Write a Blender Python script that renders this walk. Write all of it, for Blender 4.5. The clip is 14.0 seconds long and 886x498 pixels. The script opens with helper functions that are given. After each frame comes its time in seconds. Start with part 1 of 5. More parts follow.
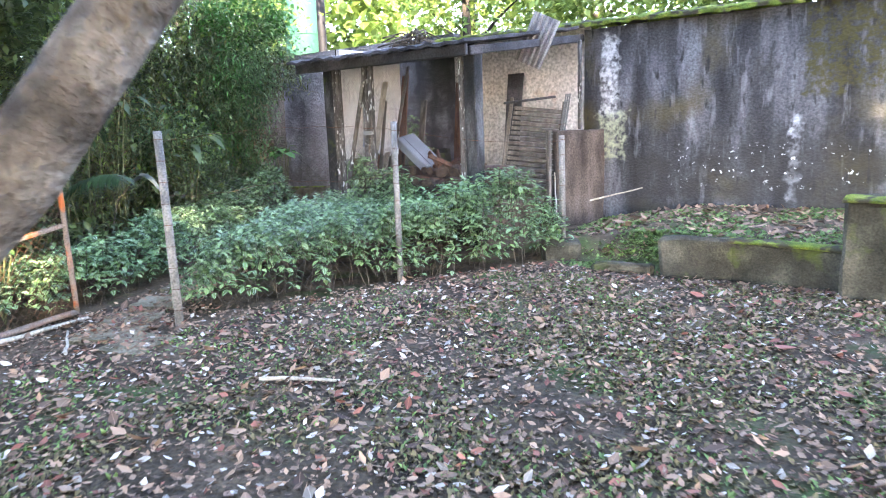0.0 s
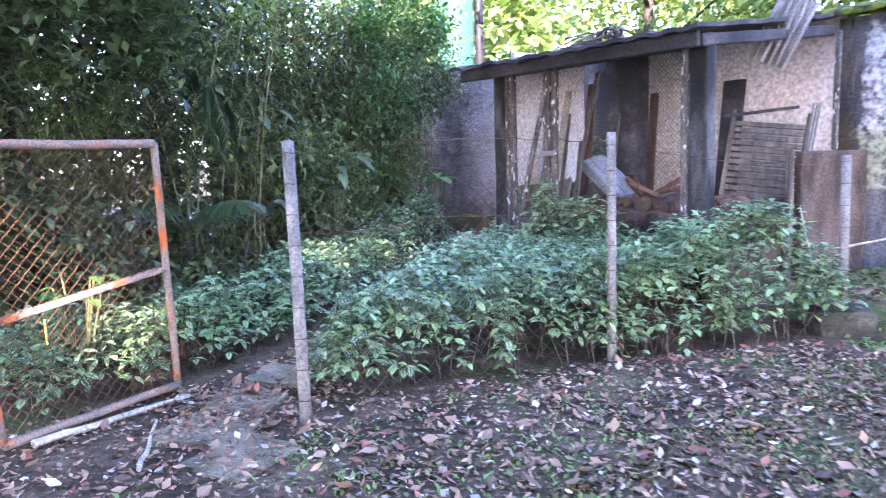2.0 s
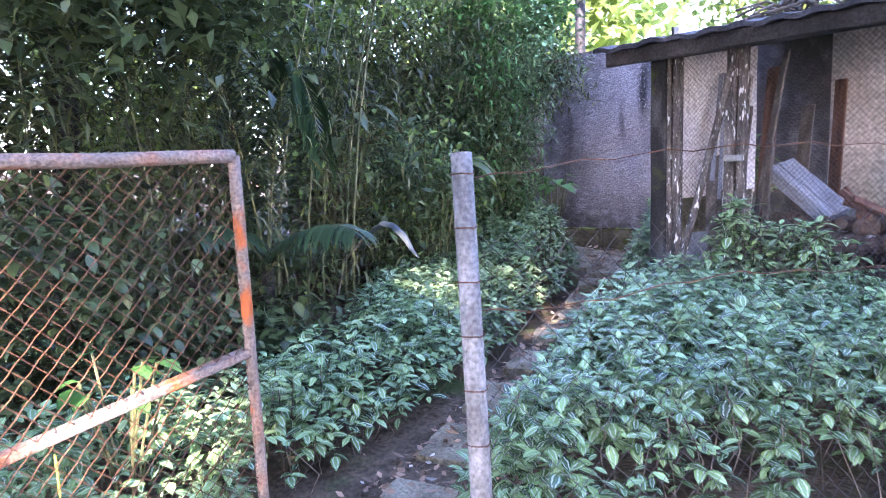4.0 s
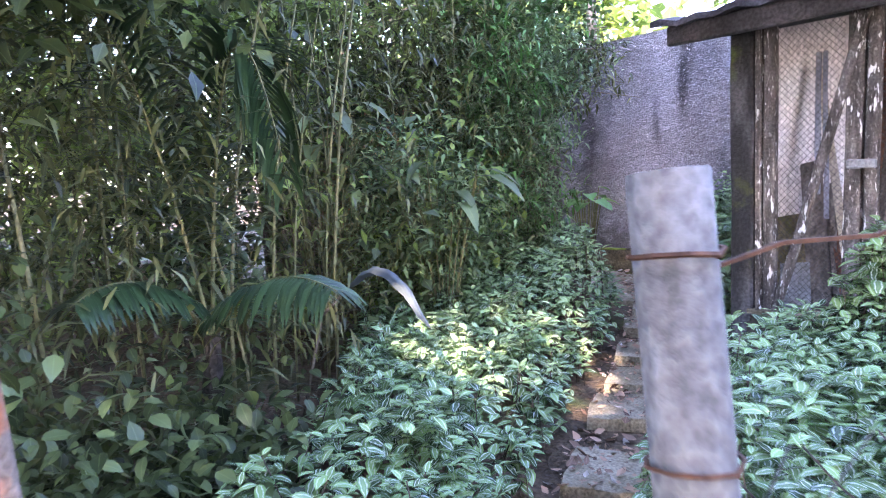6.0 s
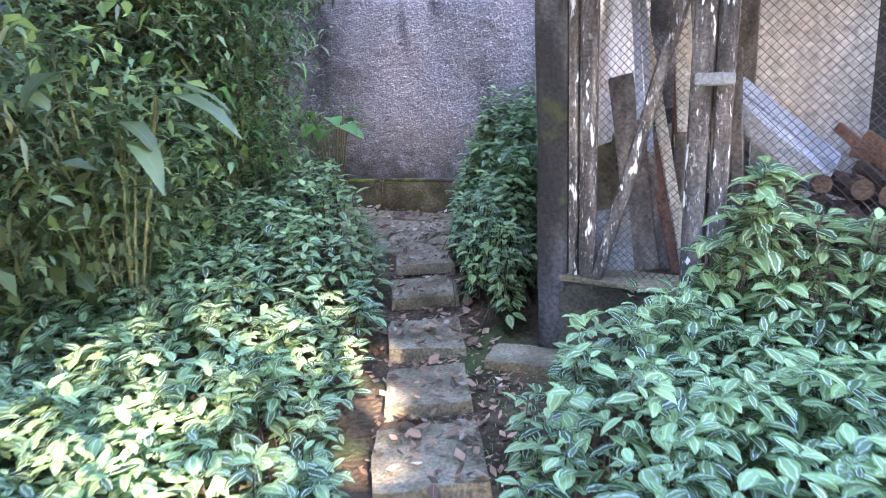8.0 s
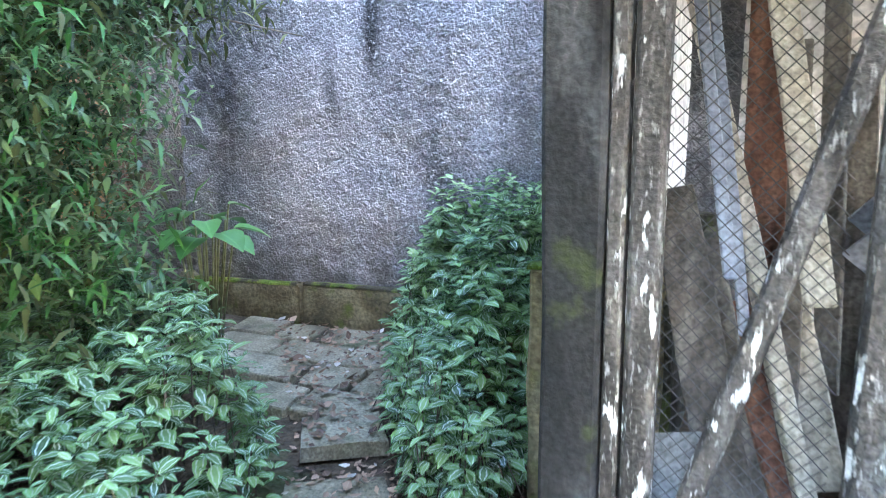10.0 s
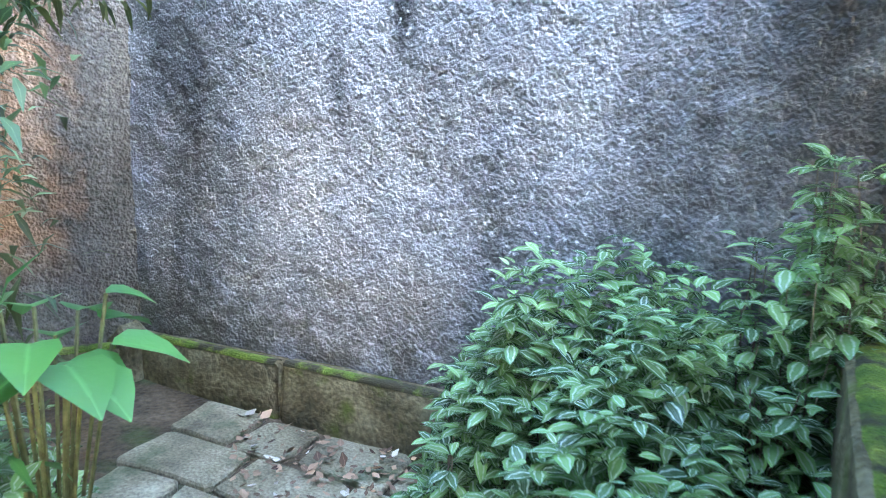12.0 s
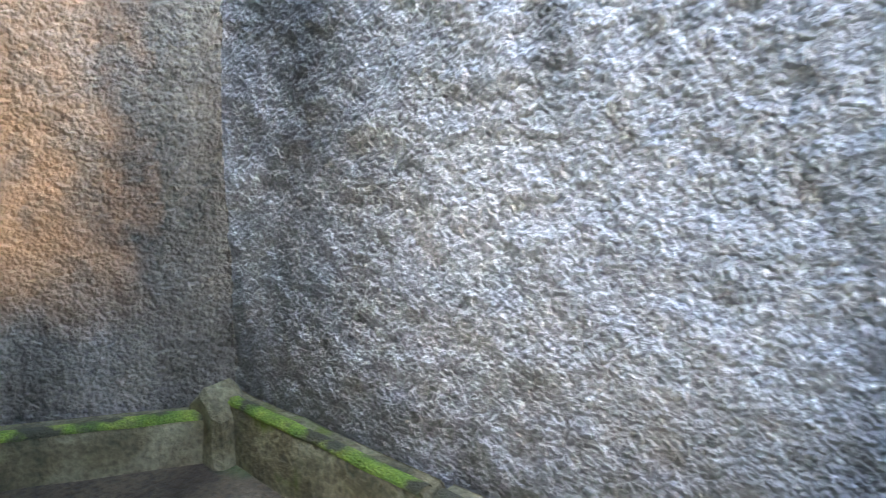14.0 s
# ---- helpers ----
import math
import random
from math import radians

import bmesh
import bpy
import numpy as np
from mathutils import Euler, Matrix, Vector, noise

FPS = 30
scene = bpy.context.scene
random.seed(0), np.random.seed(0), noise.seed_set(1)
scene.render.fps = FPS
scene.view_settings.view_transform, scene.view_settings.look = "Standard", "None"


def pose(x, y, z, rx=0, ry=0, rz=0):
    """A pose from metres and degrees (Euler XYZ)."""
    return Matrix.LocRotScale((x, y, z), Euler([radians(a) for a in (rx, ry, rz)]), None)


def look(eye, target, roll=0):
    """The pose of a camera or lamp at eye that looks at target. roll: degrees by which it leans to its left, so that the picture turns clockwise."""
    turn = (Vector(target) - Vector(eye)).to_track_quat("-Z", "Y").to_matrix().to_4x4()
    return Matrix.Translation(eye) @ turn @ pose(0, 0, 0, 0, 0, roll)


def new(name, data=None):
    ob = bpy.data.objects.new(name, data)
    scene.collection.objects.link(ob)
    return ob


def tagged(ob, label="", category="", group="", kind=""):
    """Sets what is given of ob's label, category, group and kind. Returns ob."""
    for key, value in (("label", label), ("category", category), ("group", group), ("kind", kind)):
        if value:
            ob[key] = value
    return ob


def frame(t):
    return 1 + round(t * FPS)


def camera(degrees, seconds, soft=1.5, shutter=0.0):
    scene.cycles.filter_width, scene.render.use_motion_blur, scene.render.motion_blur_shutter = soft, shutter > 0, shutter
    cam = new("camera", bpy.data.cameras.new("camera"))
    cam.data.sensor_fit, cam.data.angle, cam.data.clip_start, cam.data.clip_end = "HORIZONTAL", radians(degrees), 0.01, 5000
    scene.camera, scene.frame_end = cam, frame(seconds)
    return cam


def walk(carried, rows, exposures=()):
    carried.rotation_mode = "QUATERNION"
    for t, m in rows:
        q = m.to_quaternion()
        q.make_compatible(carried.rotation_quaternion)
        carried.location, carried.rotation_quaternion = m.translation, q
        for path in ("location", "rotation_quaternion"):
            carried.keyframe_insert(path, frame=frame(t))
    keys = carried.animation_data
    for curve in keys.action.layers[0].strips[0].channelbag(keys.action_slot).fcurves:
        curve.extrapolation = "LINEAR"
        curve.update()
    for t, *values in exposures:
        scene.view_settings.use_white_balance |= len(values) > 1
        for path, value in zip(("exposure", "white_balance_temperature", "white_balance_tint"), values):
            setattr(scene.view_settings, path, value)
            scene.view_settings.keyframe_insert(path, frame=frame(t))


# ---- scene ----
cam = camera(66.0, 14.0, 1.05, 0.25)
PATH = [
    (0, (2.332, 1.072, 1.378), (1.123, 2.625, 1.026), -2.1),
    (0.3, (2.123, 1.305, 1.336), (0.914, 2.866, 1.017), -2.5),
    (0.5, (2.062, 1.407, 1.352), (0.847, 2.964, 1.037), -1.8),
    (1, (1.749, 1.7, 1.356), (0.504, 3.238, 1.064), -1.8),
    (1.5, (1.332, 1.944, 1.323), (-0.027, 3.387, 1.056), -1.9),
    (2, (0.78, 2.092, 1.304), (-0.723, 3.386, 1.045), -1.8),
    (2.3, (0.561, 2.201, 1.346), (-0.986, 3.439, 1.077), -1.7),
    (2.5, (0.356, 2.238, 1.322), (-1.19, 3.477, 1.048), -1.9),
    (3, (-0.033, 2.343, 1.35), (-1.621, 3.528, 1.082), -2.0),
    (3.5, (-0.434, 2.419, 1.386), (-2.043, 3.574, 1.11), -1.9),
    (4.2, (-0.923, 2.657, 1.413), (-2.534, 3.813, 1.156), -2.1),
    (6.3, (-2.265, 3.487, 1.434), (-3.863, 4.665, 1.196), -3.1),
    (6.5, (-2.376, 3.58, 1.44), (-3.964, 4.765, 1.166), -3.2),
    (6.7, (-2.444, 3.67, 1.484), (-4.018, 4.861, 1.159), -2.8),
    (7, (-2.681, 3.834, 1.438), (-4.162, 5.122, 1.052), -3.5),
    (7.5, (-2.984, 4.115, 1.404), (-4.179, 5.644, 0.918), -2.9),
    (8, (-3.208, 4.462, 1.442), (-4.213, 6.11, 0.918), -2.7),
    (8.3, (-3.366, 4.648, 1.473), (-4.331, 6.316, 0.938), -2.9),
    (8.5, (-3.424, 4.762, 1.448), (-4.372, 6.45, 0.947), -2.7),
    (8.8, (-3.574, 4.937, 1.472), (-4.474, 6.657, 0.995), -2.3),
    (9, (-3.625, 5.076, 1.465), (-4.512, 6.811, 1.012), -2.7),
    (9.2, (-3.695, 5.223, 1.471), (-4.57, 6.971, 1.044), -2.7),
    (11.3, (-4.469, 6.845, 1.654), (-5.383, 8.59, 1.313), 2.2),
    (11.5, (-4.583, 6.96, 1.612), (-5.497, 8.707, 1.274), 2.3),
    (12, (-4.856, 7.284, 1.61), (-5.785, 9.016, 1.241), 2.2),
    (12.5, (-5.086, 7.62, 1.608), (-6.032, 9.34, 1.224), 2.1),
    (13, (-5.372, 7.916, 1.562), (-6.334, 9.63, 1.192), 2.2),
    (13.5, (-5.669, 8.152, 1.582), (-6.706, 9.818, 1.195), 2.1),
    (14, (-5.9, 8.413, 1.554), (-7.165, 9.897, 1.108), 1.4),
]
EXPOSURES = ((0, 4.15, 6350, 18), (2.0, 4.15, 5600, 35), (4.2, 4.15, 5600, 37), (6.5, 4.5, 6050, 35), (9.0, 4.65, 5900, 17), (11.5, 5.25, 5850, 4), (14, 5.1, 6350, 3))
walk(cam, [(t, look(eye, aim, roll)) for t, eye, aim, roll in PATH], EXPOSURES)

# ---- world, sun ----
SUN_FROM = Vector((0.62, -0.60, 0.52)).normalized()
world = bpy.data.worlds.new("world")
scene.world = world
world.use_nodes = True
wn = world.node_tree
sky = wn.nodes.new("ShaderNodeTexSky")
sky.sky_type, sky.sun_disc = "NISHITA", False
sky.sun_elevation = math.asin(SUN_FROM.z)
sky.sun_rotation = math.atan2(SUN_FROM.x, SUN_FROM.y)
wn.links.new(sky.outputs[0], wn.nodes["Background"].inputs[0])
wn.nodes["Background"].inputs[1].default_value = 0.15
sun = new("sun", bpy.data.lights.new("sun", "SUN"))
sun.data.energy, sun.data.angle, sun.data.color = 4.0, radians(0.6), (1.0, 0.84, 0.58)
sun.matrix_world = look(SUN_FROM * 30, (0, 0, 0))


# ---- materials ----
def ramp(nt, fac, stops):
    r = nt.nodes.new("ShaderNodeValToRGB")
    el = r.color_ramp.elements
    while len(el) < len(stops):
        el.new(0.5)
    for e, (p, c) in zip(el, stops):
        e.position, e.color = p, (*c, 1)
    nt.links.new(fac, r.inputs[0])
    return r.outputs[0]


def noise_tex(nt, scale, detail=6, coords="Object", stretch=None):
    tc = nt.nodes.new("ShaderNodeTexCoord")
    n = nt.nodes.new("ShaderNodeTexNoise")
    n.inputs["Scale"].default_value, n.inputs["Detail"].default_value = scale, detail
    src = tc.outputs[coords]
    if stretch:
        mp = nt.nodes.new("ShaderNodeMapping")
        mp.inputs["Scale"].default_value = stretch
        nt.links.new(src, mp.inputs[0])
        src = mp.outputs[0]
    nt.links.new(src, n.inputs[0])
    return n.outputs[0]


def mix(nt, fac, a, b):
    m = nt.nodes.new("ShaderNodeMix")
    m.data_type = "RGBA"
    for socket, v in ((m.inputs[0], fac), (m.inputs[6], a), (m.inputs[7], b)):
        if isinstance(v, (int, float)):
            socket.default_value = v
        elif isinstance(v, tuple):
            socket.default_value = (*v, 1)
        else:
            nt.links.new(v, socket)
    return m.outputs[2]


def material(name, rough=0.9, metal=0.0, spec=0.3):
    m = bpy.data.materials.new(name)
    m.use_nodes = True
    b = m.node_tree.nodes["Principled BSDF"]
    b.inputs["Roughness"].default_value, b.inputs["Metallic"].default_value = rough, metal
    b.inputs["Specular IOR Level"].default_value = spec
    return m, m.node_tree, b


def bump(nt, b, height, strength=0.5, distance=0.02):
    n = nt.nodes.new("ShaderNodeBump")
    n.inputs["Strength"].default_value, n.inputs["Distance"].default_value = strength, distance
    nt.links.new(height, n.inputs["Height"])
    nt.links.new(n.outputs[0], b.inputs["Normal"])


def mottled(name, dark, mid, light, scale=3.0, fine=40.0, rough=0.9, metal=0.0, relief=0.5, distance=0.02, stretch=None, extra=None, pebble=0):
    """Two scales of patches, with fine relief. extra: (colour, scale, low, high, stretch) lays a second stain over it."""
    m, nt, b = material(name, rough, metal)
    big = noise_tex(nt, scale, 8, stretch=stretch)
    small = noise_tex(nt, fine, 6)
    col = ramp(nt, big, [(0.3, dark), (0.5, mid), (0.7, light)])
    tone = ramp(nt, small, [(0.3, (0.55, 0.55, 0.55)), (0.7, (1.25, 1.25, 1.25))])
    mul = nt.nodes.new("ShaderNodeMix")
    mul.data_type, mul.blend_type = "RGBA", "MULTIPLY"
    mul.inputs[0].default_value = 1.0
    nt.links.new(col, mul.inputs[6])
    nt.links.new(tone, mul.inputs[7])
    out = mul.outputs[2]
    for colour, sc, lo, hi, st in extra or ():
        f = ramp(nt, noise_tex(nt, sc, 8, stretch=st), [(lo, (0, 0, 0)), (hi, (1, 1, 1))])
        out = mix(nt, f, out, colour)
    nt.links.new(out, b.inputs["Base Color"])
    if pebble:
        cells = nt.nodes.new("ShaderNodeTexVoronoi")
        cells.inputs["Scale"].default_value = pebble
        tc = nt.nodes.new("ShaderNodeTexCoord")
        nt.links.new(tc.outputs["Object"], cells.inputs["Vector"])
        stones = nt.nodes.new("ShaderNodeMath")
        stones.operation = "MULTIPLY_ADD"
        nt.links.new(cells.outputs["Distance"], stones.inputs[0])
        stones.inputs[1].default_value = -0.38
        nt.links.new(small, stones.inputs[2])
        small = stones.outputs[0]
    bump(nt, b, small, relief, distance)
    return m


def leafy(name, dark, light, stripe=None, rough=0.45, trans=0.25):
    m, nt, b = material(name, rough, spec=0.4)
    geo = nt.nodes.new("ShaderNodeNewGeometry")
    col = ramp(nt, geo.outputs["Random Per Island"], [(0.0, dark), (0.75, light), (1.0, tuple(c * 1.35 for c in light))])
    uv = nt.nodes.new("ShaderNodeTexCoord")
    sep = nt.nodes.new("ShaderNodeSeparateXYZ")
    nt.links.new(uv.outputs["UV"], sep.inputs[0])
    if stripe:
        w = ramp(nt, sep.outputs[0], [(0.0, (0, 0, 0)), (0.16, (0, 0, 0)), (0.26, (1, 1, 1)), (0.36, (0, 0, 0)), (0.47, (0.15,) * 3), (0.5, (0.0,) * 3),
                                      (0.53, (0.15,) * 3), (0.64, (0, 0, 0)), (0.74, (1, 1, 1)), (0.84, (0, 0, 0)), (1.0, (0, 0, 0))])
        br = ramp(nt, noise_tex(nt, 90, 2), [(0.3, (0.3,) * 3), (0.55, (1.0,) * 3)])
        mm = nt.nodes.new("ShaderNodeMath")
        mm.operation = "MULTIPLY"
        nt.links.new(w, mm.inputs[0])
        nt.links.new(br, mm.inputs[1])
        col = mix(nt, mm.outputs[0], col, stripe)
    else:
        rib = ramp(nt, sep.outputs[0], [(0.44, (0, 0, 0)), (0.5, (0.35,) * 3), (0.56, (0, 0, 0))])
        col = mix(nt, rib, col, tuple(min(1, c * 1.8 + 0.02) for c in light))
    nt.links.new(col, b.inputs["Base Color"])
    tr = nt.nodes.new("ShaderNodeBsdfTranslucent")
    nt.links.new(col, tr.inputs[0])
    ms = nt.nodes.new("ShaderNodeMixShader")
    ms.inputs[0].default_value = trans
    nt.links.new(b.outputs[0], ms.inputs[1])
    nt.links.new(tr.outputs[0], ms.inputs[2])
    nt.links.new(ms.outputs[0], nt.nodes["Material Output"].inputs[0])
    wave = noise_tex(nt, 60, 3)
    bump(nt, b, wave, 0.25, 0.004)
    return m


M = {}
M["soil"] = mottled("leaf_mould_soil", (0.035, 0.023, 0.014), (0.085, 0.06, 0.037), (0.16, 0.115, 0.075), 2.5, 38, relief=0.9, distance=0.03,
                    extra=[((0.06, 0.10, 0.025), 1.3, 0.55, 0.7, None)])
M["roughcast"] = mottled("roughcast_render", (0.17, 0.165, 0.18), (0.33, 0.32, 0.35), (0.50, 0.48, 0.525), 1.0, 55, relief=1.0, distance=0.03, pebble=60, stretch=(1.4, 1.4, 0.5),
                         extra=[((0.05, 0.05, 0.055), 1.3, 0.56, 0.70, (2.4, 1, 0.5)), ((0.26, 0.22, 0.19), 0.8, 0.6, 0.85, None), ((0.17, 0.165, 0.175), 24, 0.56, 0.74, None), ((0.62, 0.61, 0.66), 34, 0.58, 0.76, None)])
M["old_render"] = mottled("weathered_black_render", (0.022, 0.022, 0.025), (0.07, 0.07, 0.078), (0.19, 0.195, 0.22), 1.6, 34, relief=0.7, stretch=(1.8, 1, 0.45),
                          extra=[((0.24, 0.245, 0.275), 5, 0.60, 0.80, (2.0, 1, 0.4)), ((0.085, 0.07, 0.03), 1.1, 0.52, 0.72, None), ((0.03, 0.03, 0.032), 9, 0.58, 0.7, (1.5, 1, 0.5))])
M["rust_render"] = mottled("orange_stained_render", (0.05, 0.043, 0.038), (0.15, 0.125, 0.105), (0.28, 0.24, 0.21), 1.4, 40, relief=1.0, distance=0.03, pebble=60, stretch=(1.5, 1.5, 0.5))
M["moss"] = mottled("moss", (0.07, 0.12, 0.018), (0.16, 0.22, 0.03), (0.28, 0.31, 0.06), 9, 120, relief=1.0, distance=0.02, extra=[((0.06, 0.052, 0.032), 7, 0.47, 0.58, None)])


def stained(mat, colour, axis, low, high, top, bottom, strength, soft=0.03, specks=(16, 0.36, 0.6)):
    """A stain with ragged edges between two places along an axis and two heights."""
    nt = mat.node_tree
    b = nt.nodes["Principled BSDF"]
    old = b.inputs["Base Color"].links[0].from_socket
    tc = nt.nodes.new("ShaderNodeTexCoord")
    sep = nt.nodes.new("ShaderNodeSeparateXYZ")
    nt.links.new(tc.outputs["Object"], sep.inputs[0])
    rag = noise_tex(nt, 7, 6)
    facs = []
    for sock, lo, hi in ((sep.outputs[axis], low, high), (sep.outputs[2], bottom, top)):
        add = nt.nodes.new("ShaderNodeMath")
        add.operation = "MULTIPLY_ADD"
        nt.links.new(rag, add.inputs[0])
        add.inputs[1].default_value = 0.3
        nt.links.new(sock, add.inputs[2])
        mid, half = (lo + hi) / 2 + 0.15, (hi - lo) / 2
        far = nt.nodes.new("ShaderNodeMath")
        far.operation = "SUBTRACT"
        nt.links.new(add.outputs[0], far.inputs[0])
        far.inputs[1].default_value = mid
        size = nt.nodes.new("ShaderNodeMath")
        size.operation = "ABSOLUTE"
        nt.links.new(far.outputs[0], size.inputs[0])
        c = nt.nodes.new("ShaderNodeMapRange")
        c.inputs["From Min"].default_value, c.inputs["From Max"].default_value = half + soft, max(0.0, half - soft)
        nt.links.new(size.outputs[0], c.inputs["Value"])
        facs.append(c.outputs[0])
    m = nt.nodes.new("ShaderNodeMath")
    m.operation = "MULTIPLY"
    nt.links.new(facs[0], m.inputs[0])
    nt.links.new(facs[1], m.inputs[1])
    speck = ramp(nt, noise_tex(nt, specks[0], 6), [(specks[1], (0, 0, 0)), (specks[2], (strength,) * 3)])
    m2 = nt.nodes.new("ShaderNodeMath")
    m2.operation = "MULTIPLY"
    nt.links.new(m.outputs[0], m2.inputs[0])
    nt.links.new(speck, m2.inputs[1])
    nt.links.new(mix(nt, m2.outputs[0], old, colour), b.inputs["Base Color"])


stained(M["old_render"], (0.55, 0.56, 0.58), 0, -1.72, -1.50, 2.5, 1.45, 1.0)
stained(M["old_render"], (0.40, 0.43, 0.30), 0, -1.78, -1.38, 1.5, 0.85, 0.9)
stained(M["old_render"], (0.55, 0.58, 0.65), 0, 0.62, 0.74, 1.35, 0.35, 0.9)
stained(M["old_render"], (0.04, 0.038, 0.036), 0, -1.3, 6.0, 1.15, -0.3, 0.8, 0.3, (4, 0.25, 0.6))
stained(M["old_render"], (0.62, 0.63, 0.66), 0, -0.7, 1.6, 1.0, 0.55, 1.0, 0.1, (17, 0.655, 0.69))
stained(M["old_render"], (0.07, 0.062, 0.02), 0, 0.75, 6.0, 2.6, 1.6, 0.9)
stained(M["rust_render"], (0.62, 0.31, 0.15), 0, -9.8, -8.62, 2.2, 0.75, 1.0, 0.18, (6, 0.15, 0.52))
stained(M["roughcast"], (0.06, 0.056, 0.06), 0, -5.3, -3.9, 3.2, 0.2, 0.92, 0.35, (4, 0.1, 0.5))
stained(M["roughcast"], (0.07, 0.066, 0.07), 0, -8.4, -7.5, 3.2, 1.1, 0.8, 0.35, (4, 0.15, 0.55))
stained(M["roughcast"], (0.10, 0.085, 0.07), 0, -9.0, -4.0, 0.72, 0.0, 0.75, 0.22, (6, 0.15, 0.55))
M["mossy_concrete"] = mottled("mossy_concrete", (0.022, 0.021, 0.016), (0.055, 0.051, 0.038), (0.14, 0.13, 0.10), 3, 60, relief=0.8,
                              extra=[((0.08, 0.10, 0.02), 4, 0.57, 0.7, None)])
M["ledge"] = mottled("brown_damp_concrete", (0.06, 0.05, 0.028), (0.14, 0.115, 0.064), (0.26, 0.22, 0.14), 4, 42, relief=0.8,
                     extra=[((0.09, 0.11, 0.02), 5, 0.58, 0.7, None)])
M["slab"] = mottled("worn_stone", (0.12, 0.10, 0.065), (0.25, 0.215, 0.145), (0.37, 0.325, 0.235), 4, 70, rough=0.8, relief=0.6,
                    extra=[((0.07, 0.09, 0.04), 3, 0.6, 0.75, None)])
M["plaster"] = mottled("cream_plaster", (0.58, 0.54, 0.54), (0.74, 0.70, 0.69), (0.82, 0.78, 0.77), 1.2, 25, relief=0.15,
                       extra=[((0.5, 0.25, 0.12), 1.4, 0.63, 0.8, None), ((0.3, 0.29, 0.29), 0.9, 0.55, 0.8, (1, 1, 0.4))])
M["brown_concrete"] = mottled("brown_stained_concrete", (0.04, 0.03, 0.026), (0.085, 0.066, 0.056), (0.14, 0.115, 0.1), 3, 50, relief=0.6, stretch=(2, 2, 0.6))
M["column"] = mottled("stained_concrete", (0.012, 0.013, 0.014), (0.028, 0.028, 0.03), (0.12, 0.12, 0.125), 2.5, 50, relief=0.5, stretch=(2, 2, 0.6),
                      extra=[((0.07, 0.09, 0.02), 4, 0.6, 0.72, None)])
M["peeling"] = mottled("grey_wood_with_peeling_white_paint", (0.045, 0.04, 0.037), (0.10, 0.09, 0.085), (0.19, 0.175, 0.165), 7, 80, relief=0.7, stretch=(3, 3, 0.5),
                       extra=[((0.72, 0.72, 0.72), 18, 0.62, 0.65, (2, 2, 0.55)), ((0.36, 0.35, 0.34), 40, 0.58, 0.7, (2, 2, 0.6))])
M["wood"] = mottled("grey_weathered_wood", (0.07, 0.06, 0.052), (0.13, 0.115, 0.1), (0.22, 0.195, 0.175), 4, 60, relief=0.5, stretch=(5, 5, 0.5))
M["wood_red"] = mottled("reddish_wood", (0.07, 0.035, 0.024), (0.135, 0.065, 0.042), (0.2, 0.11, 0.075), 4, 60, relief=0.5, stretch=(5, 5, 0.5))
M["wood_pale"] = mottled("pale_wood", (0.3, 0.26, 0.21), (0.42, 0.37, 0.3), (0.5, 0.45, 0.38), 4, 60, relief=0.4, stretch=(5, 5, 0.5))
M["log"] = mottled("firewood_bark", (0.05, 0.03, 0.025), (0.10, 0.06, 0.045), (0.18, 0.12, 0.09), 8, 60, relief=0.9)
M["cut"] = mottled("cut_log_end", (0.06, 0.035, 0.025), (0.12, 0.08, 0.055), (0.2, 0.14, 0.1), 14, 80, relief=0.6)
M["panel"] = mottled("grey_blue_sheet", (0.17, 0.185, 0.23), (0.25, 0.27, 0.33), (0.33, 0.355, 0.41), 2, 60, rough=0.5, relief=0.15)
M["grey_board"] = mottled("dark_grey_sheet", (0.12, 0.13, 0.14), (0.2, 0.21, 0.22), (0.28, 0.29, 0.3), 3, 60, rough=0.7, relief=0.2)
M["post"] = mottled("grey_concrete_post", (0.12, 0.115, 0.11), (0.2, 0.19, 0.18), (0.29, 0.28, 0.265), 5, 70, relief=0.4, stretch=(2, 2, 0.8))
M["rust"] = mottled("rusty_painted_pipe", (0.16, 0.13, 0.11), (0.24, 0.18, 0.145), (0.34, 0.11, 0.04), 3.5, 90, rough=0.7, metal=0.1, relief=0.4,
                    extra=[((0.40, 0.11, 0.03), 5, 0.56, 0.64, None)])
M["wire"] = mottled("rusty_wire", (0.045, 0.022, 0.013), (0.10, 0.046, 0.024), (0.2, 0.095, 0.05), 5, 90, rough=0.7, metal=0.3, relief=0.2)
M["mesh"] = mottled("dull_galvanised_wire", (0.05, 0.045, 0.045), (0.085, 0.08, 0.08), (0.13, 0.125, 0.125), 5, 90, rough=0.6, metal=0.4, relief=0.1)
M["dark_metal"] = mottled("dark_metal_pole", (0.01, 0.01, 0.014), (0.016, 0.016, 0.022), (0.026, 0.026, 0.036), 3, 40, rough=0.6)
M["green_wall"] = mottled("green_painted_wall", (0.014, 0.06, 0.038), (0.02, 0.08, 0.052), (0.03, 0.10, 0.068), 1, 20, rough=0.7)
M["corrugated"] = mottled("pale_corrugated_sheet", (0.35, 0.33, 0.32), (0.5, 0.47, 0.46), (0.6, 0.57, 0.55), 5, 60, rough=0.7)
M["roof_edge"] = mottled("dark_roof_board", (0.03, 0.03, 0.035), (0.06, 0.058, 0.065), (0.12, 0.11, 0.12), 3, 50, relief=0.5)
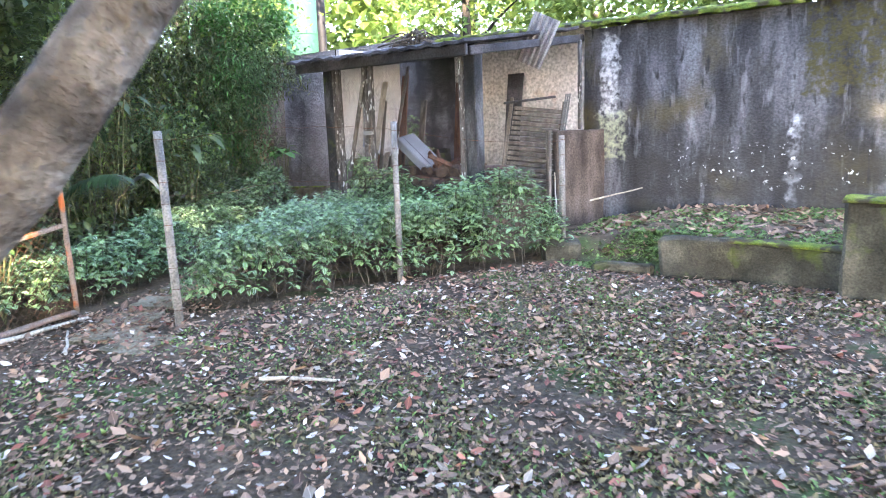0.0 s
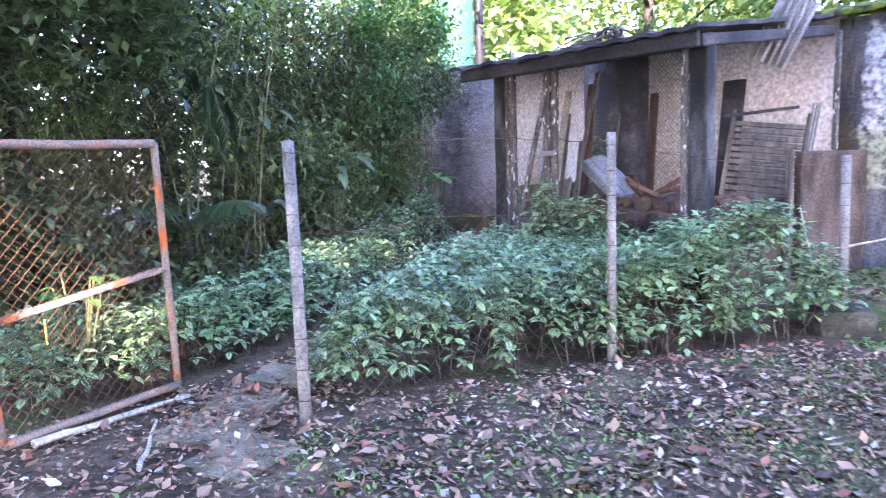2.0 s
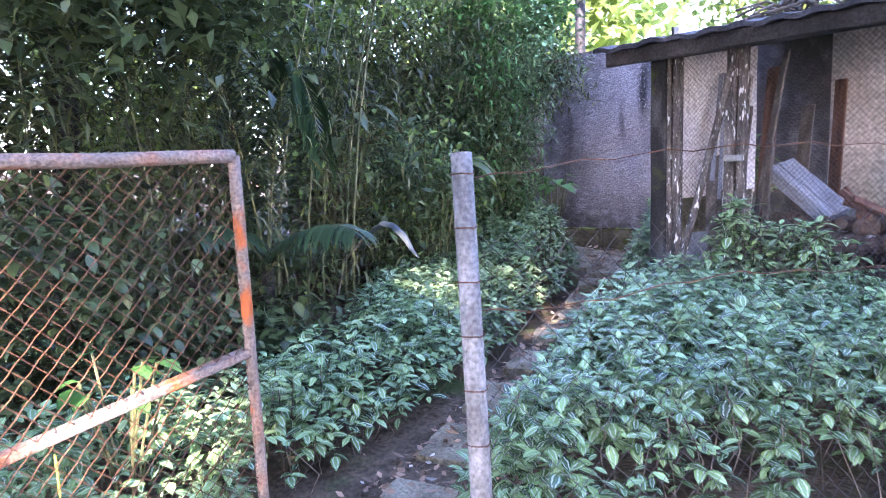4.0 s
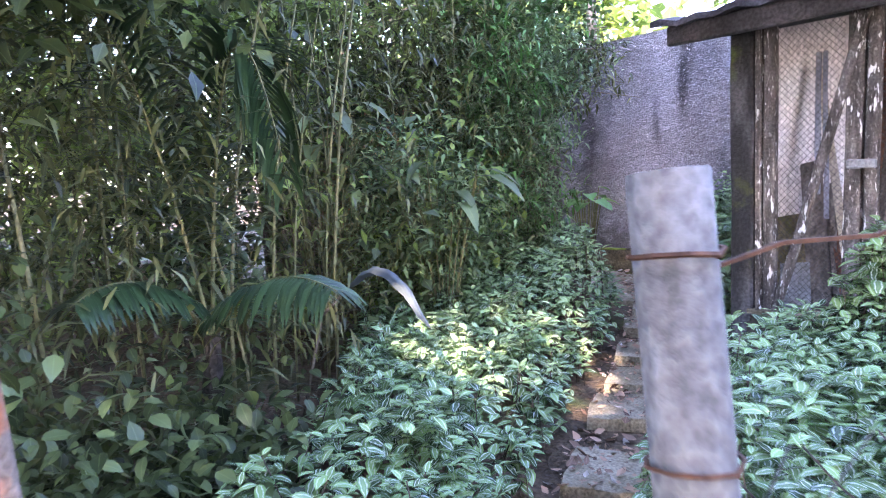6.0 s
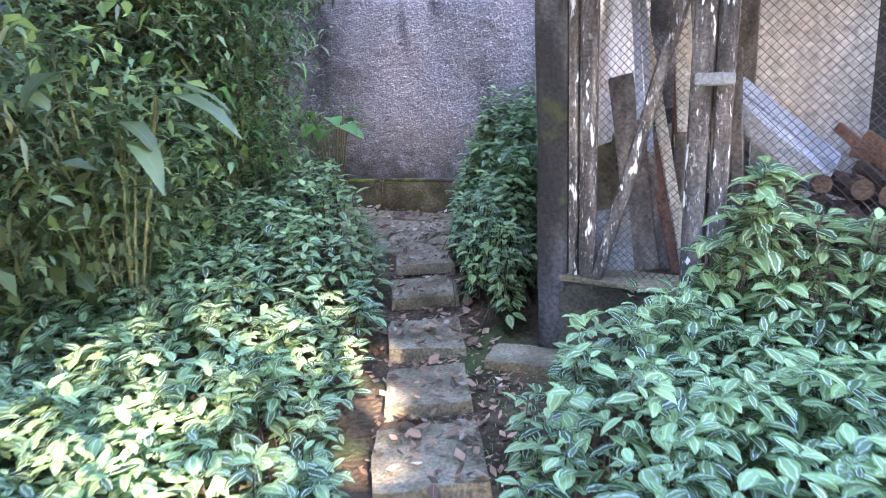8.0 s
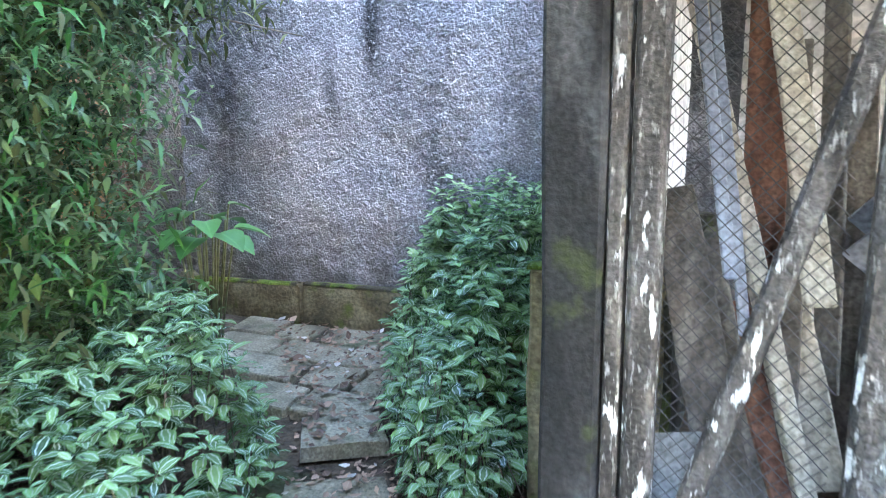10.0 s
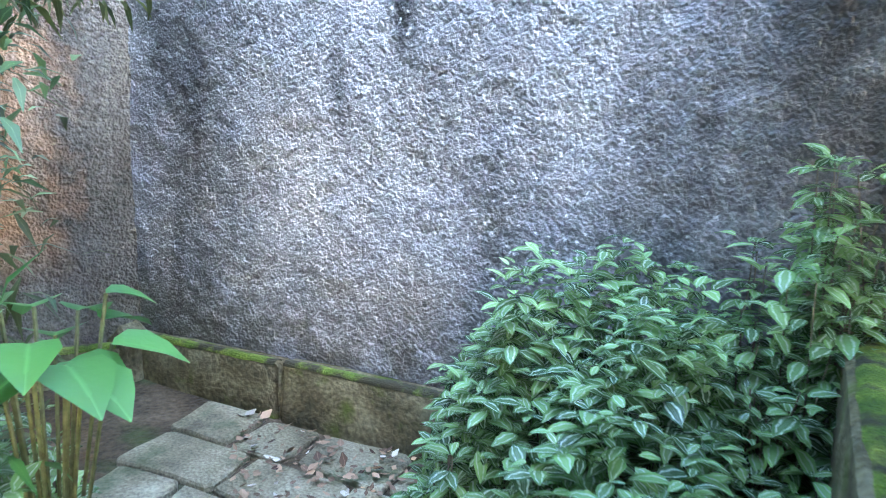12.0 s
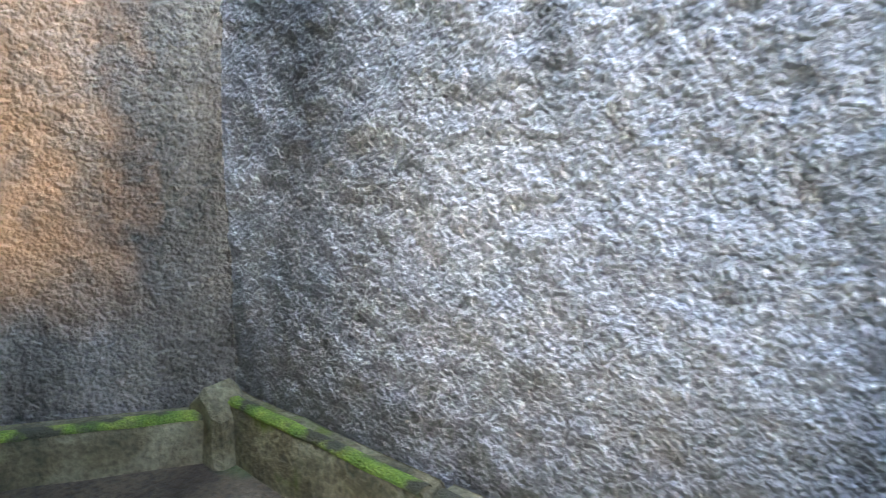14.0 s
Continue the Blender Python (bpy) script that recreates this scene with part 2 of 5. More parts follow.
M["bark"] = mottled("pale_lichen_bark", (0.05, 0.043, 0.038), (0.13, 0.115, 0.105), (0.28, 0.26, 0.245), 5, 50, relief=1.0, distance=0.03, stretch=(1, 1, 2.5),
                    extra=[((0.35, 0.12, 0.09), 4, 0.64, 0.72, None)])
M["dark_bark"] = mottled("dark_bark", (0.025, 0.02, 0.018), (0.05, 0.042, 0.035), (0.09, 0.075, 0.06), 5, 50, relief=0.9, stretch=(2, 2, 0.5))
M["cane"] = mottled("bamboo_cane", (0.07, 0.08, 0.03), (0.13, 0.13, 0.055), (0.22, 0.2, 0.1), 3, 40, rough=0.6, relief=0.2)
M["stem"] = mottled("dry_stem", (0.05, 0.038, 0.028), (0.10, 0.08, 0.06), (0.2, 0.165, 0.13), 6, 60, relief=0.3)
M["pilea"] = leafy("silver_striped_leaf", (0.022, 0.056, 0.018), (0.21, 0.345, 0.13), (0.52, 0.60, 0.49), 0.27, 0.26)
M["bright_leaf"] = leafy("light_green_leaf", (0.04, 0.12, 0.025), (0.10, 0.23, 0.055), None, 0.4, 0.35)
M["shrub"] = leafy("shrub_leaf", (0.013, 0.025, 0.01), (0.10, 0.135, 0.05), None, 0.38, 0.3)
M["bamboo_leaf"] = leafy("bamboo_leaf", (0.016, 0.025, 0.01), (0.125, 0.135, 0.05), None, 0.45, 0.4)
M["hedge"] = leafy("small_hedge_leaf", (0.03, 0.06, 0.024), (0.17, 0.25, 0.11), None, 0.35, 0.4)
M["palm"] = leafy("palm_leaflet", (0.008, 0.024, 0.008), (0.025, 0.055, 0.018), None, 0.45, 0.12)
M["silver_leaf"] = leafy("grey_dry_palm_leaf", (0.035, 0.045, 0.05), (0.055, 0.07, 0.075), None, 0.55, 0.1)
M["far_leaf"] = leafy("tree_leaf", (0.08, 0.14, 0.03), (0.25, 0.33, 0.09), None, 0.5, 0.5)
M["litter"] = leafy("dead_leaf", (0.055, 0.029, 0.019), (0.32, 0.205, 0.135), None, 0.7, 0.1)
M["red_litter"] = leafy("reddish_dead_leaf", (0.14, 0.05, 0.035), (0.3, 0.12, 0.08), None, 0.7, 0.1)
M["dry_moss"] = leafy("dry_olive_moss", (0.045, 0.038, 0.018), (0.19, 0.15, 0.07), None, 0.85, 0.1)
M["pale_litter"] = leafy("pale_dead_leaf", (0.24, 0.2, 0.16), (0.52, 0.46, 0.4), None, 0.6, 0.1)
M["grass"] = leafy("moss_and_grass_blade", (0.08, 0.13, 0.035), (0.2, 0.29, 0.085), None, 0.6, 0.3)
M["yellow_tape"] = mottled("yellow_plastic", (0.6, 0.5, 0.05), (0.7, 0.6, 0.08), (0.75, 0.65, 0.1), 5, 40, rough=0.5)
M["brick"] = mottled("red_brick", (0.22, 0.07, 0.04), (0.32, 0.12, 0.07), (0.4, 0.18, 0.1), 8, 60)


# ---- mesh helpers ----
rng = np.random.default_rng(7)


def finish(name, bm, mat, parent=None, label="", smooth=False):
    me = bpy.data.meshes.new(name)
    bmesh.ops.recalc_face_normals(bm, faces=bm.faces[:])
    bm.to_mesh(me)
    bm.free()
    if smooth:
        me.shade_smooth()
    me.materials.append(M[mat])
    ob = new(name, me)
    if parent is not None:
        ob.parent = parent
    return tagged(ob, label) if label else ob


def part(name, bm, mat, parent, label="", smooth=False):
    return finish(name, bm, mat, parent, label, smooth)


def thing(name, label, category, at=(0, 0, 0), group="", kind=""):
    ob = new(name)
    ob.location = at
    ob.empty_display_size = 0.1
    bpy.context.view_layer.update()
    return tagged(ob, label, category, group, kind)


def box(size, centre=(0, 0, 0), m=None, bevel=0.0, jitter=0.0, cuts=0):
    bm = bmesh.new()
    bmesh.ops.create_cube(bm, size=1.0)
    bmesh.ops.scale(bm, vec=size, verts=bm.verts)
    if cuts:
        bmesh.ops.subdivide_edges(bm, edges=bm.edges[:], cuts=cuts, use_grid_fill=True)
    if bevel:
        bmesh.ops.bevel(bm, geom=bm.edges[:] if not cuts else [e for e in bm.edges if len(e.link_faces) == 2 and e.calc_face_angle(0) > 1], offset=bevel, segments=1, affect="EDGES")
    if jitter:
        for v in bm.verts:
            v.co += noise.noise_vector(v.co * 4 + Vector(centre) * 3) * jitter
    bmesh.ops.translate(bm, vec=centre, verts=bm.verts)
    if m is not None:
        bm.transform(m)
    return bm


def beam(a, b, w, d, bevel=0.004, spin=0.0, jitter=0.0, cuts=0):
    """A plank or post from a to b, w wide and d thick."""
    a, b = Vector(a), Vector(b)
    z = (b - a).normalized()
    x = Vector((1, 0, 0)) if abs(z.x) < 0.9 else Vector((0, 1, 0))
    y = z.cross(x).normalized()
    x = y.cross(z)
    m = Matrix((x, y, z)).transposed().to_4x4()
    m.translation = (a + b) / 2
    m = m @ Matrix.Rotation(spin, 4, "Z")
    return box((w, d, (b - a).length), (0, 0, 0), m, bevel, jitter, cuts)


def tube(points, radii, sides=8, close=True):
    bm = bmesh.new()
    rings = []
    pts = [Vector(p) for p in points]
    for i, p in enumerate(pts):
        d = (pts[min(i + 1, len(pts) - 1)] - pts[max(i - 1, 0)]).normalized()
        x = d.orthogonal().normalized() if i == 0 else (x - d * x.dot(d)).normalized()
        y = d.cross(x)
        r = radii[i] if isinstance(radii, (list, tuple)) else radii
        rings.append([bm.verts.new(p + (x * math.cos(k * math.tau / sides) + y * math.sin(k * math.tau / sides)) * r) for k in range(sides)])
    for q, s in zip(rings, rings[1:]):
        for k in range(sides):
            bm.faces.new((q[k], q[(k + 1) % sides], s[(k + 1) % sides], s[k]))
    if close and sides > 2:
        bm.faces.new(rings[0][::-1])
        bm.faces.new(rings[-1])
    return bm


def join(*bms):
    out = bmesh.new()
    for b in bms:
        me = bpy.data.meshes.new("t")
        b.to_mesh(me)
        b.free()
        out.from_mesh(me)
        bpy.data.meshes.remove(me)
    return out


def mesh_np(name, verts, quads, mat, uvs=None):
    me = bpy.data.meshes.new(name)
    n, k = len(quads), quads.shape[1]
    me.vertices.add(len(verts))
    me.vertices.foreach_set("co", np.asarray(verts, np.float32).ravel())
    me.loops.add(n * k)
    me.loops.foreach_set("vertex_index", np.asarray(quads, np.int32).ravel())
    me.polygons.add(n)
    me.polygons.foreach_set("loop_start", np.arange(0, n * k, k, dtype=np.int32))
    if uvs is not None:
        me.uv_layers.new(name="uv").data.foreach_set("uv", np.asarray(uvs, np.float32)[np.asarray(quads).ravel()].ravel())
    me.update()
    me.validate()
    me.materials.append(M[mat])
    return new(name, me)


LEAF = {  # along, half width, lift; three points across at each station
    "oval": ((0, 0.06, 0), (0.2, 0.72, 0.03), (0.45, 1.0, 0.02), (0.73, 0.7, -0.02), (1.0, 0.04, -0.12)),
    "broad": ((0, 0.35, 0), (0.12, 0.85, 0.03), (0.36, 1.0, 0.03), (0.68, 0.62, 0.0), (1.0, 0.03, -0.1)),
    "simple": ((0, 0.08, 0), (0.45, 1.0, 0.03), (1.0, 0.06, -0.1)),
    "spear": ((0, 0.3, 0), (0.4, 1.0, 0.06), (1.0, 0.05, -0.15)),
    "blade": ((0, 0.3, 0), (0.35, 1.0, 0.06), (0.7, 0.7, 0.0), (1.0, 0.05, -0.15)),
    "curl": ((0, 0.25, 0.06), (0.45, 1.0, -0.02), (1.0, 0.15, 0.16)),
}


def leaves(name, pos, fwd, up, length, width, mat, shape="oval", fold=0.18):
    pos, fwd, up = (np.asarray(a, float) for a in (pos, fwd, up))
    fwd /= np.linalg.norm(fwd, axis=1)[:, None] + 1e-9
    side = np.cross(fwd, up)
    side /= np.linalg.norm(side, axis=1)[:, None] + 1e-9
    nrm = np.cross(side, fwd)
    st = LEAF[shape]
    vs, uv = [], []
    for t, w, h in st:
        for sgn in (-1, 0, 1):
            lift = h * length - (abs(sgn) * -fold * w * width)
            vs.append(pos + fwd * (t * length)[:, None] + side * (sgn * w * width)[:, None] + nrm * lift[:, None])
            uv.append((0.5 + 0.5 * sgn, t))
    n, k = len(pos), len(vs)
    verts = np.stack(vs, 1).reshape(-1, 3)
    base = []
    for i in range(len(st) - 1):
        for j in (0, 1):
            a = i * 3 + j
            base.append((a, a + 1, a + 4, a + 3))
    quads = (np.arange(n)[:, None, None] * k + np.array(base)[None]).reshape(-1, 4)
    return mesh_np(name, verts, quads, mat, np.tile(np.array(uv), (n, 1)))


def inside(poly, p):
    x, y = p[:, 0], p[:, 1]
    r = np.zeros(len(p), bool)
    for (x0, y0), (x1, y1) in zip(poly, poly[1:] + poly[:1]):
        if y0 != y1:
            r ^= ((y0 > y) != (y1 > y)) & (x < (x1 - x0) * (y - y0) / (y1 - y0) + x0)
    return r


def edge_distance(poly, p):
    best = np.full(len(p), 9.0)
    for a, b in zip(poly, poly[1:] + poly[:1]):
        a, b = np.array(a), np.array(b)
        t = np.clip(((p - a) @ (b - a)) / ((b - a) @ (b - a)), 0, 1)
        best = np.minimum(best, np.linalg.norm(p - (a + t[:, None] * (b - a)), axis=1))
    return best


def wavy(p, s):
    return np.array([noise.noise(Vector((x * s, y * s, 3.1))) for x, y in p])


def unit(n):
    v = rng.normal(size=(n, 3))
    return v / np.linalg.norm(v, axis=1)[:, None]


def flatdir(a, pitch):
    return np.stack([np.cos(a) * np.cos(pitch), np.sin(a) * np.cos(pitch), np.sin(pitch)], 1)


# ---- ground ----
def ground_height(x, y):
    z = 0.02 * noise.noise(Vector((x * 0.9, y * 0.9, 0))) + 0.008 * noise.noise(Vector((x * 4, y * 4, 5)))
    t = min(1, max(0, (y - 7.2) / 0.35)) * min(1, max(0, (x + 1.9) / 1.6))
    z += 0.29 * t
    q = min(1, max(0, (y - 6.0) / 3.5)) * min(1, max(0, (-3.6 - x) / 0.8))
    z += 0.07 * q
    z += 0.3 * min(1, max(0, (-6.2 - x) / 3.0)) * min(1, max(0, (7.5 - y) / 2.0))
    return z


def spaced(lo, hi, step, far):
    core = list(np.arange(lo, hi + 1e-6, step))
    out, d = [], step
    e = core[-1]
    while e < far:
        d *= 1.5
        e += d
        out.append(e)
    back, d, e = [], step, core[0]
    while e > -far:
        d *= 1.5
        e -= d
        back.append(e)
    return back[::-1] + core + out


gx, gy = spaced(-10, 5, 0.12, 400), spaced(-1, 10.5, 0.12, 400)
gv = np.array([(x, y, ground_height(x, y) if abs(x) < 40 and abs(y) < 40 else 0.0) for y in gy for x in gx])
gq = np.array([(j * len(gx) + i, j * len(gx) + i + 1, (j + 1) * len(gx) + i + 1, (j + 1) * len(gx) + i) for j in range(len(gy) - 1) for i in range(len(gx) - 1)])
ground = tagged(mesh_np("ground", gv, gq, "soil"), "damp brown earth with patches of moss", "ground", kind="structure")
ground.data.shade_smooth()

# ---- the long back wall ----
WALL = 9.91


def rough_wall(name, a, b, z0, z1, step, depth, relief, mat, thickness=0.2):
    """A wall from a to b whose front stands to the right of the way from b to a; the front is uneven."""
    a, b = Vector((*a, 0)), Vector((*b, 0))
    run = (b - a)
    n = Vector((run.y, -run.x, 0)).normalized()
    nu, nv = max(2, int(run.length / step)), max(2, int((z1 - z0) / step))
    vs = []
    for j in range(nv + 1):
        for i in range(nu + 1):
            p = a + run * (i / nu) + Vector((0, 0, z0 + (z1 - z0) * j / nv))
            d = depth * noise.noise(p * 1.3) + relief * (0.9 * noise.noise(p * 7) + 0.8 * noise.noise(p * 14) + 0.9 * noise.noise(p * 26) + 0.5 * noise.noise(p * 55))
            vs.append(p + n * d)
    quads = [(j * (nu + 1) + i, j * (nu + 1) + i + 1, (j + 1) * (nu + 1) + i + 1, (j + 1) * (nu + 1) + i) for j in range(nv) for i in range(nu)]
    k = len(vs)
    back = [q - n * thickness for q in (a + Vector((0, 0, z0)), b + Vector((0, 0, z0)), b + Vector((0, 0, z1)), a + Vector((0, 0, z1)))]
    vs += back
    quads += [(k + 1, k, k + 3, k + 2), (nv * (nu + 1), nv * (nu + 1) + nu, k + 2, k + 3), (0, nv * (nu + 1), k + 3, k), (nu, k + 1, k + 2, nv * (nu + 1) + nu)]
    return mesh_np(name, np.array([tuple(v) for v in vs]), np.array(quads), mat)


w = rough_wall("wall_north", (-8.46, WALL), (-4.2, WALL), -0.3, 2.8, 0.0135, 0.03, 0.0115, "roughcast")
tagged(w, "grey-lilac roughcast garden wall with dark damp streaks", "wall", kind="structure")
w = rough_wall("wall_shed_back", (-4.2, WALL + 0.02), (-1.98, WALL + 0.02), -0.3, 2.66, 0.12, 0.004, 0.001, "plaster")
tagged(w, "cream plastered wall at the back of the shed", "wall", kind="structure")
w = rough_wall("wall_east", (-1.98, WALL), (9.0, WALL), -0.3, 2.6, 0.06, 0.02, 0.004, "old_render")
tagged(w, "blackened weathered garden wall with white stains", "wall", kind="structure")
w = rough_wall("wall_west", (-10.3, 6.6), (-8.26, WALL + 0.1), -0.3, 2.8, 0.02, 0.02, 0.011, "rust_render")
tagged(w, "roughcast wall stained orange by damp", "wall", kind="structure")


def mossy_strip(name, a, b, w, h, label, seed):
    a, b = Vector(a), Vector(b)
    run = b - a
    n = int(run.length / 0.05)
    bm = bmesh.new()
    side = Vector((-run.y, run.x, 0)).normalized()
    rows = []
    for i in range(n + 1):
        p = a + run * (i / n)
        r = []
        for k, (u, v) in enumerate(((-0.5, -0.4), (-0.55, 0.3), (-0.2, 1.0), (0.3, 0.9), (0.5, -0.2))):
            q = p + side * (u * w) + Vector((0, 0, v * h))
            q += noise.noise_vector(q * 9 + Vector((seed, 0, 0))) * h * 0.35
            r.append(bm.verts.new(q))
        rows.append(r)
    for r, s in zip(rows, rows[1:]):
        for k in range(4):
            bm.faces.new((r[k], r[k + 1], s[k + 1], s[k]))
    ob = finish(name, bm, "moss", smooth=True)
    return tagged(ob, label, "moss", kind="structure")


mossy_strip("wall_cap", (-4.5, WALL + 0.05, 2.68), (0.75, WALL + 0.05, 2.62), 0.36, 0.07, "ragged cap of yellow-green moss on the old wall", 1)
mossy_strip("moss_trim", (0.8, WALL + 0.05, 2.62), (6.0, WALL + 0.05, 2.62), 0.30, 0.05, "mossy top edge of the old wall", 5)


# ledge at the foot of the wall, in lengths with cracks between
def ledge_piece(a, b, h, depth, label, drop=0.0):
    a, b = Vector((*a, 0)), Vector((*b, 0))
    run = b - a
    m = Matrix.Translation(a) @ Matrix.Rotation(math.atan2(run.y, run.x), 4, "Z")
    L = run.length
    bm = box((L, depth, h + 0.3), (L / 2, -depth / 2, h / 2 - 0.15), None, 0.02, 0.0, 7)
    for v in bm.verts:
        v.co += noise.noise_vector(v.co * 5 + a) * 0.012
        v.co.z -= drop * (v.co.x / L) if v.co.z > 0 else 0
    bm.transform(m)
    ob = finish("ledge_trim", bm, "ledge", smooth=True)
    tagged(ob, label, "ledge", kind="structure")
    mossy_strip("moss_trim", m @ Vector((0.02, -depth * 0.72, h - 0.005)), m @ Vector((L - 0.02, -depth * 0.72, h - 0.005 - drop)), depth * 0.5, 0.018, "green moss along the ledge", L)


ledge_piece((-8.26, WALL - 0.01), (-7.12, WALL - 0.01), 0.325, 0.12, "brown damp concrete ledge at the wall's foot", -0.045)
ledge_piece((-7.10, WALL - 0.01), (-4.9, WALL - 0.01), 0.385, 0.12, "brown cracked concrete ledge at the wall's foot", -0.06)
ledge_piece((-9.9, 7.27), (-8.34, 9.8), 0.27, 0.14, "mossy concrete ledge below the stained wall")
bm = box((0.24, 0.2, 0.62), (-8.25, WALL - 0.12, 0.07), None, 0.03, 0.03, 5)
for v in bm.verts:
    v.co.z -= max(0, v.co.z - 0.1) * (0.35 * abs(v.co.x + 8.25) / 0.12)
tagged(finish("ledge_block_trim", bm, "ledge"), "worn concrete block in the wall's corner", "ledge", kind="structure")

# ---- terrace edge ----
def block(name, size, at, turn, mat, label, category, seed):
    m = pose(*at, 0, 0, turn)
    bm = box(size, (0, 0, 0), None, 0.03, 0.0, 5)
    for v in bm.verts:
        v.co += noise.noise_vector(v.co * 3.5 + Vector((seed, 0, 0))) * 0.03
    bm.transform(m)
    return tagged(finish(name, bm, mat), label, category)


edge = block("terrace_wall", (0.62, 0.24, 0.44), (0.46, 7.12, 0.13), 18, "mossy_concrete", "low dark concrete kerb wall of the raised bed", "low wall", 1)
block("terrace_wall", (0.95, 0.22, 0.42), (1.18, 7.16, 0.12), -6, "mossy_concrete", "low mossy concrete kerb wall beside the pillar", "low wall", 2)
block("stone_pillar", (0.62, 0.34, 0.76), (1.93, 6.95, 0.36), -4, "mossy_concrete", "squat mossy concrete pillar at the terrace's end", "pillar", 3)
block("kerb_stone", (0.55, 0.12, 0.10), (-0.15, 6.95, 0.04), 12, "mossy_concrete", "flat dark kerb stone sunk in the litter", "kerb", 4)
block("kerb_stone", (0.4, 0.25, 0.22), (-0.95, 7.25, 0.08), 30, "mossy_concrete", "rough stone half buried beside the plants", "stone", 6)
mossy_strip("moss_trim", (0.75, 7.1, 0.34), (1.6, 7.08, 0.33), 0.2, 0.025, "bright moss on the kerb wall", 3)
mossy_strip("moss_trim", (1.62, 6.92, 0.745), (2.25, 6.88, 0.745), 0.36, 0.03, "bright moss on the pillar's top", 4)

# ---- shed ----
FRONT = 7.38
shed = thing("shed", "derelict lean-to shed with concrete posts and sloping roof", "shed", (-3.3, 8.6, 0))


def cinder(name, a, b, w, d, mat, label="", jitter=0.01):
    bm = beam(a, b, w, d, 0.012, 0, 0, 5)
    for v in bm.verts:
        v.co += noise.noise_vector(v.co * 5) * jitter
    ob = part(name, bm, mat, shed, label)
    ob.matrix_parent_inverse = shed.matrix_world.inverted()
    return ob


def shed_part(name, bm, mat, label="", smooth=False):
    ob = part(name, bm, mat, shed, label, smooth)
    ob.matrix_parent_inverse = shed.matrix_world.inverted()
    return ob


cinder("column", (-4.39, FRONT + 0.09, -0.1), (-4.39, FRONT + 0.09, 2.28), 0.145, 0.18, "column", "blackened concrete column")
cinder("column", (-2.13, FRONT + 0.08, -0.1), (-2.13, FRONT + 0.08, 2.26), 0.16, 0.16, "column", "blackened concrete column")
cinder("jamb", (-4.293, FRONT + 0.05, 0.43), (-4.293, FRONT + 0.05, 2.24), 0.04, 0.07, "peeling", "wooden jamb with peeling white paint", 0.003)
cinder("jamb", (-4.228, FRONT + 0.05, 0.43), (-4.228, FRONT + 0.05, 2.24), 0.072, 0.06, "peeling", "wooden jamb with peeling white paint", 0.003)
cinder("jamb", (-3.765, FRONT + 0.05, 0.43), (-3.745, FRONT + 0.05, 2.24), 0.085, 0.07, "peeling", "grey wooden post with peeling paint", 0.004)
cinder("jamb", (-3.672, FRONT + 0.05, 0.43), (-3.66, FRONT + 0.05, 2.24), 0.065, 0.06, "peeling", "grey wooden post", 0.004)
cinder("jamb", (-2.25, FRONT + 0.04, 0.40), (-2.25, FRONT + 0.04, 2.22), 0.075, 0.07, "peeling", "whitewashed wooden post", 0.004)
cinder("brace", (-4.17, FRONT + 0.005, 0.45), (-3.68, FRONT + 0.005, 2.18), 0.055, 0.03, "peeling", "diagonal brace with flaking white paint", 0.003)
shed_part("bracket", box((0.15, 0.03, 0.05), (-3.70, FRONT - 0.005, 1.335), None, 0.008), "grey_board", "grey metal clasp joining two posts")
cinder("sill", (-4.36, FRONT + 0.1, 0.2), (-2.2, FRONT + 0.1, 0.2), 0.2, 0.44, "mossy_concrete", "mossy concrete sill wall", 0.012)
shed_part("sill_top", box((2.14, 0.22, 0.03), (-3.28, FRONT + 0.1, 0.436), None, 0.008, 0.006, 4), "slab", "worn cement top of the sill")
shed_part("side_wall", box((0.06, 1.2, 1.42), (-4.345, 8.16, 1.71), None, 0.006, 0.006, 3), "plaster", "pale plastered side panel above an open foot")
# dark sheet added over the panel's outer side, so its pale plaster doesn't show
shed_part("side_wall_skin", box((0.012, 1.2, 1.42), (-4.383, 8.16, 1.71)), "column", "thin dark skin added on the side panel's outer face")
# roof, eaves and right edge
rb = bmesh.new()
nx, ny = 44, 16
grid = []
for j in range(ny + 1):
    for i in range(nx + 1):
        x = -4.85 + 2.85 * i / nx
        y = 7.12 + (WALL + 0.1 - 7.12) * j / ny
        z = 2.27 + 0.40 * j / ny + 0.012 * math.sin(i * 1.6) + 0.02 * noise.noise(Vector((x * 3, y * 3, 0)))
        grid.append((rb.verts.new((x, y, z)), rb.verts.new((x, y, z - 0.035))))
for j in range(ny):
    for i in range(nx):
        a, b, c, d = (j * (nx + 1) + i, j * (nx + 1) + i + 1, (j + 1) * (nx + 1) + i + 1, (j + 1) * (nx + 1) + i)
        rb.faces.new([grid[k][0] for k in (a, b, c, d)])
        rb.faces.new([grid[k][1] for k in (d, c, b, a)])
for i in range(nx):
    for j in (0, ny):
        a, b = j * (nx + 1) + i, j * (nx + 1) + i + 1
        rb.faces.new((grid[a][0], grid[a][1], grid[b][1], grid[b][0]))
for j in range(ny):
    for i in (0, nx):
        a, b = j * (nx + 1) + i, (j + 1) * (nx + 1) + i
        rb.faces.new((grid[a][0], grid[a][1], grid[b][1], grid[b][0]))
shed_part("roof", rb, "roof_edge", "dark weathered roof sheets")
cinder("fascia", (-4.8, 7.24, 2.19), (-2.05, 7.24, 2.19), 0.05, 0.13, "roof_edge", "dark eaves board", 0.006)
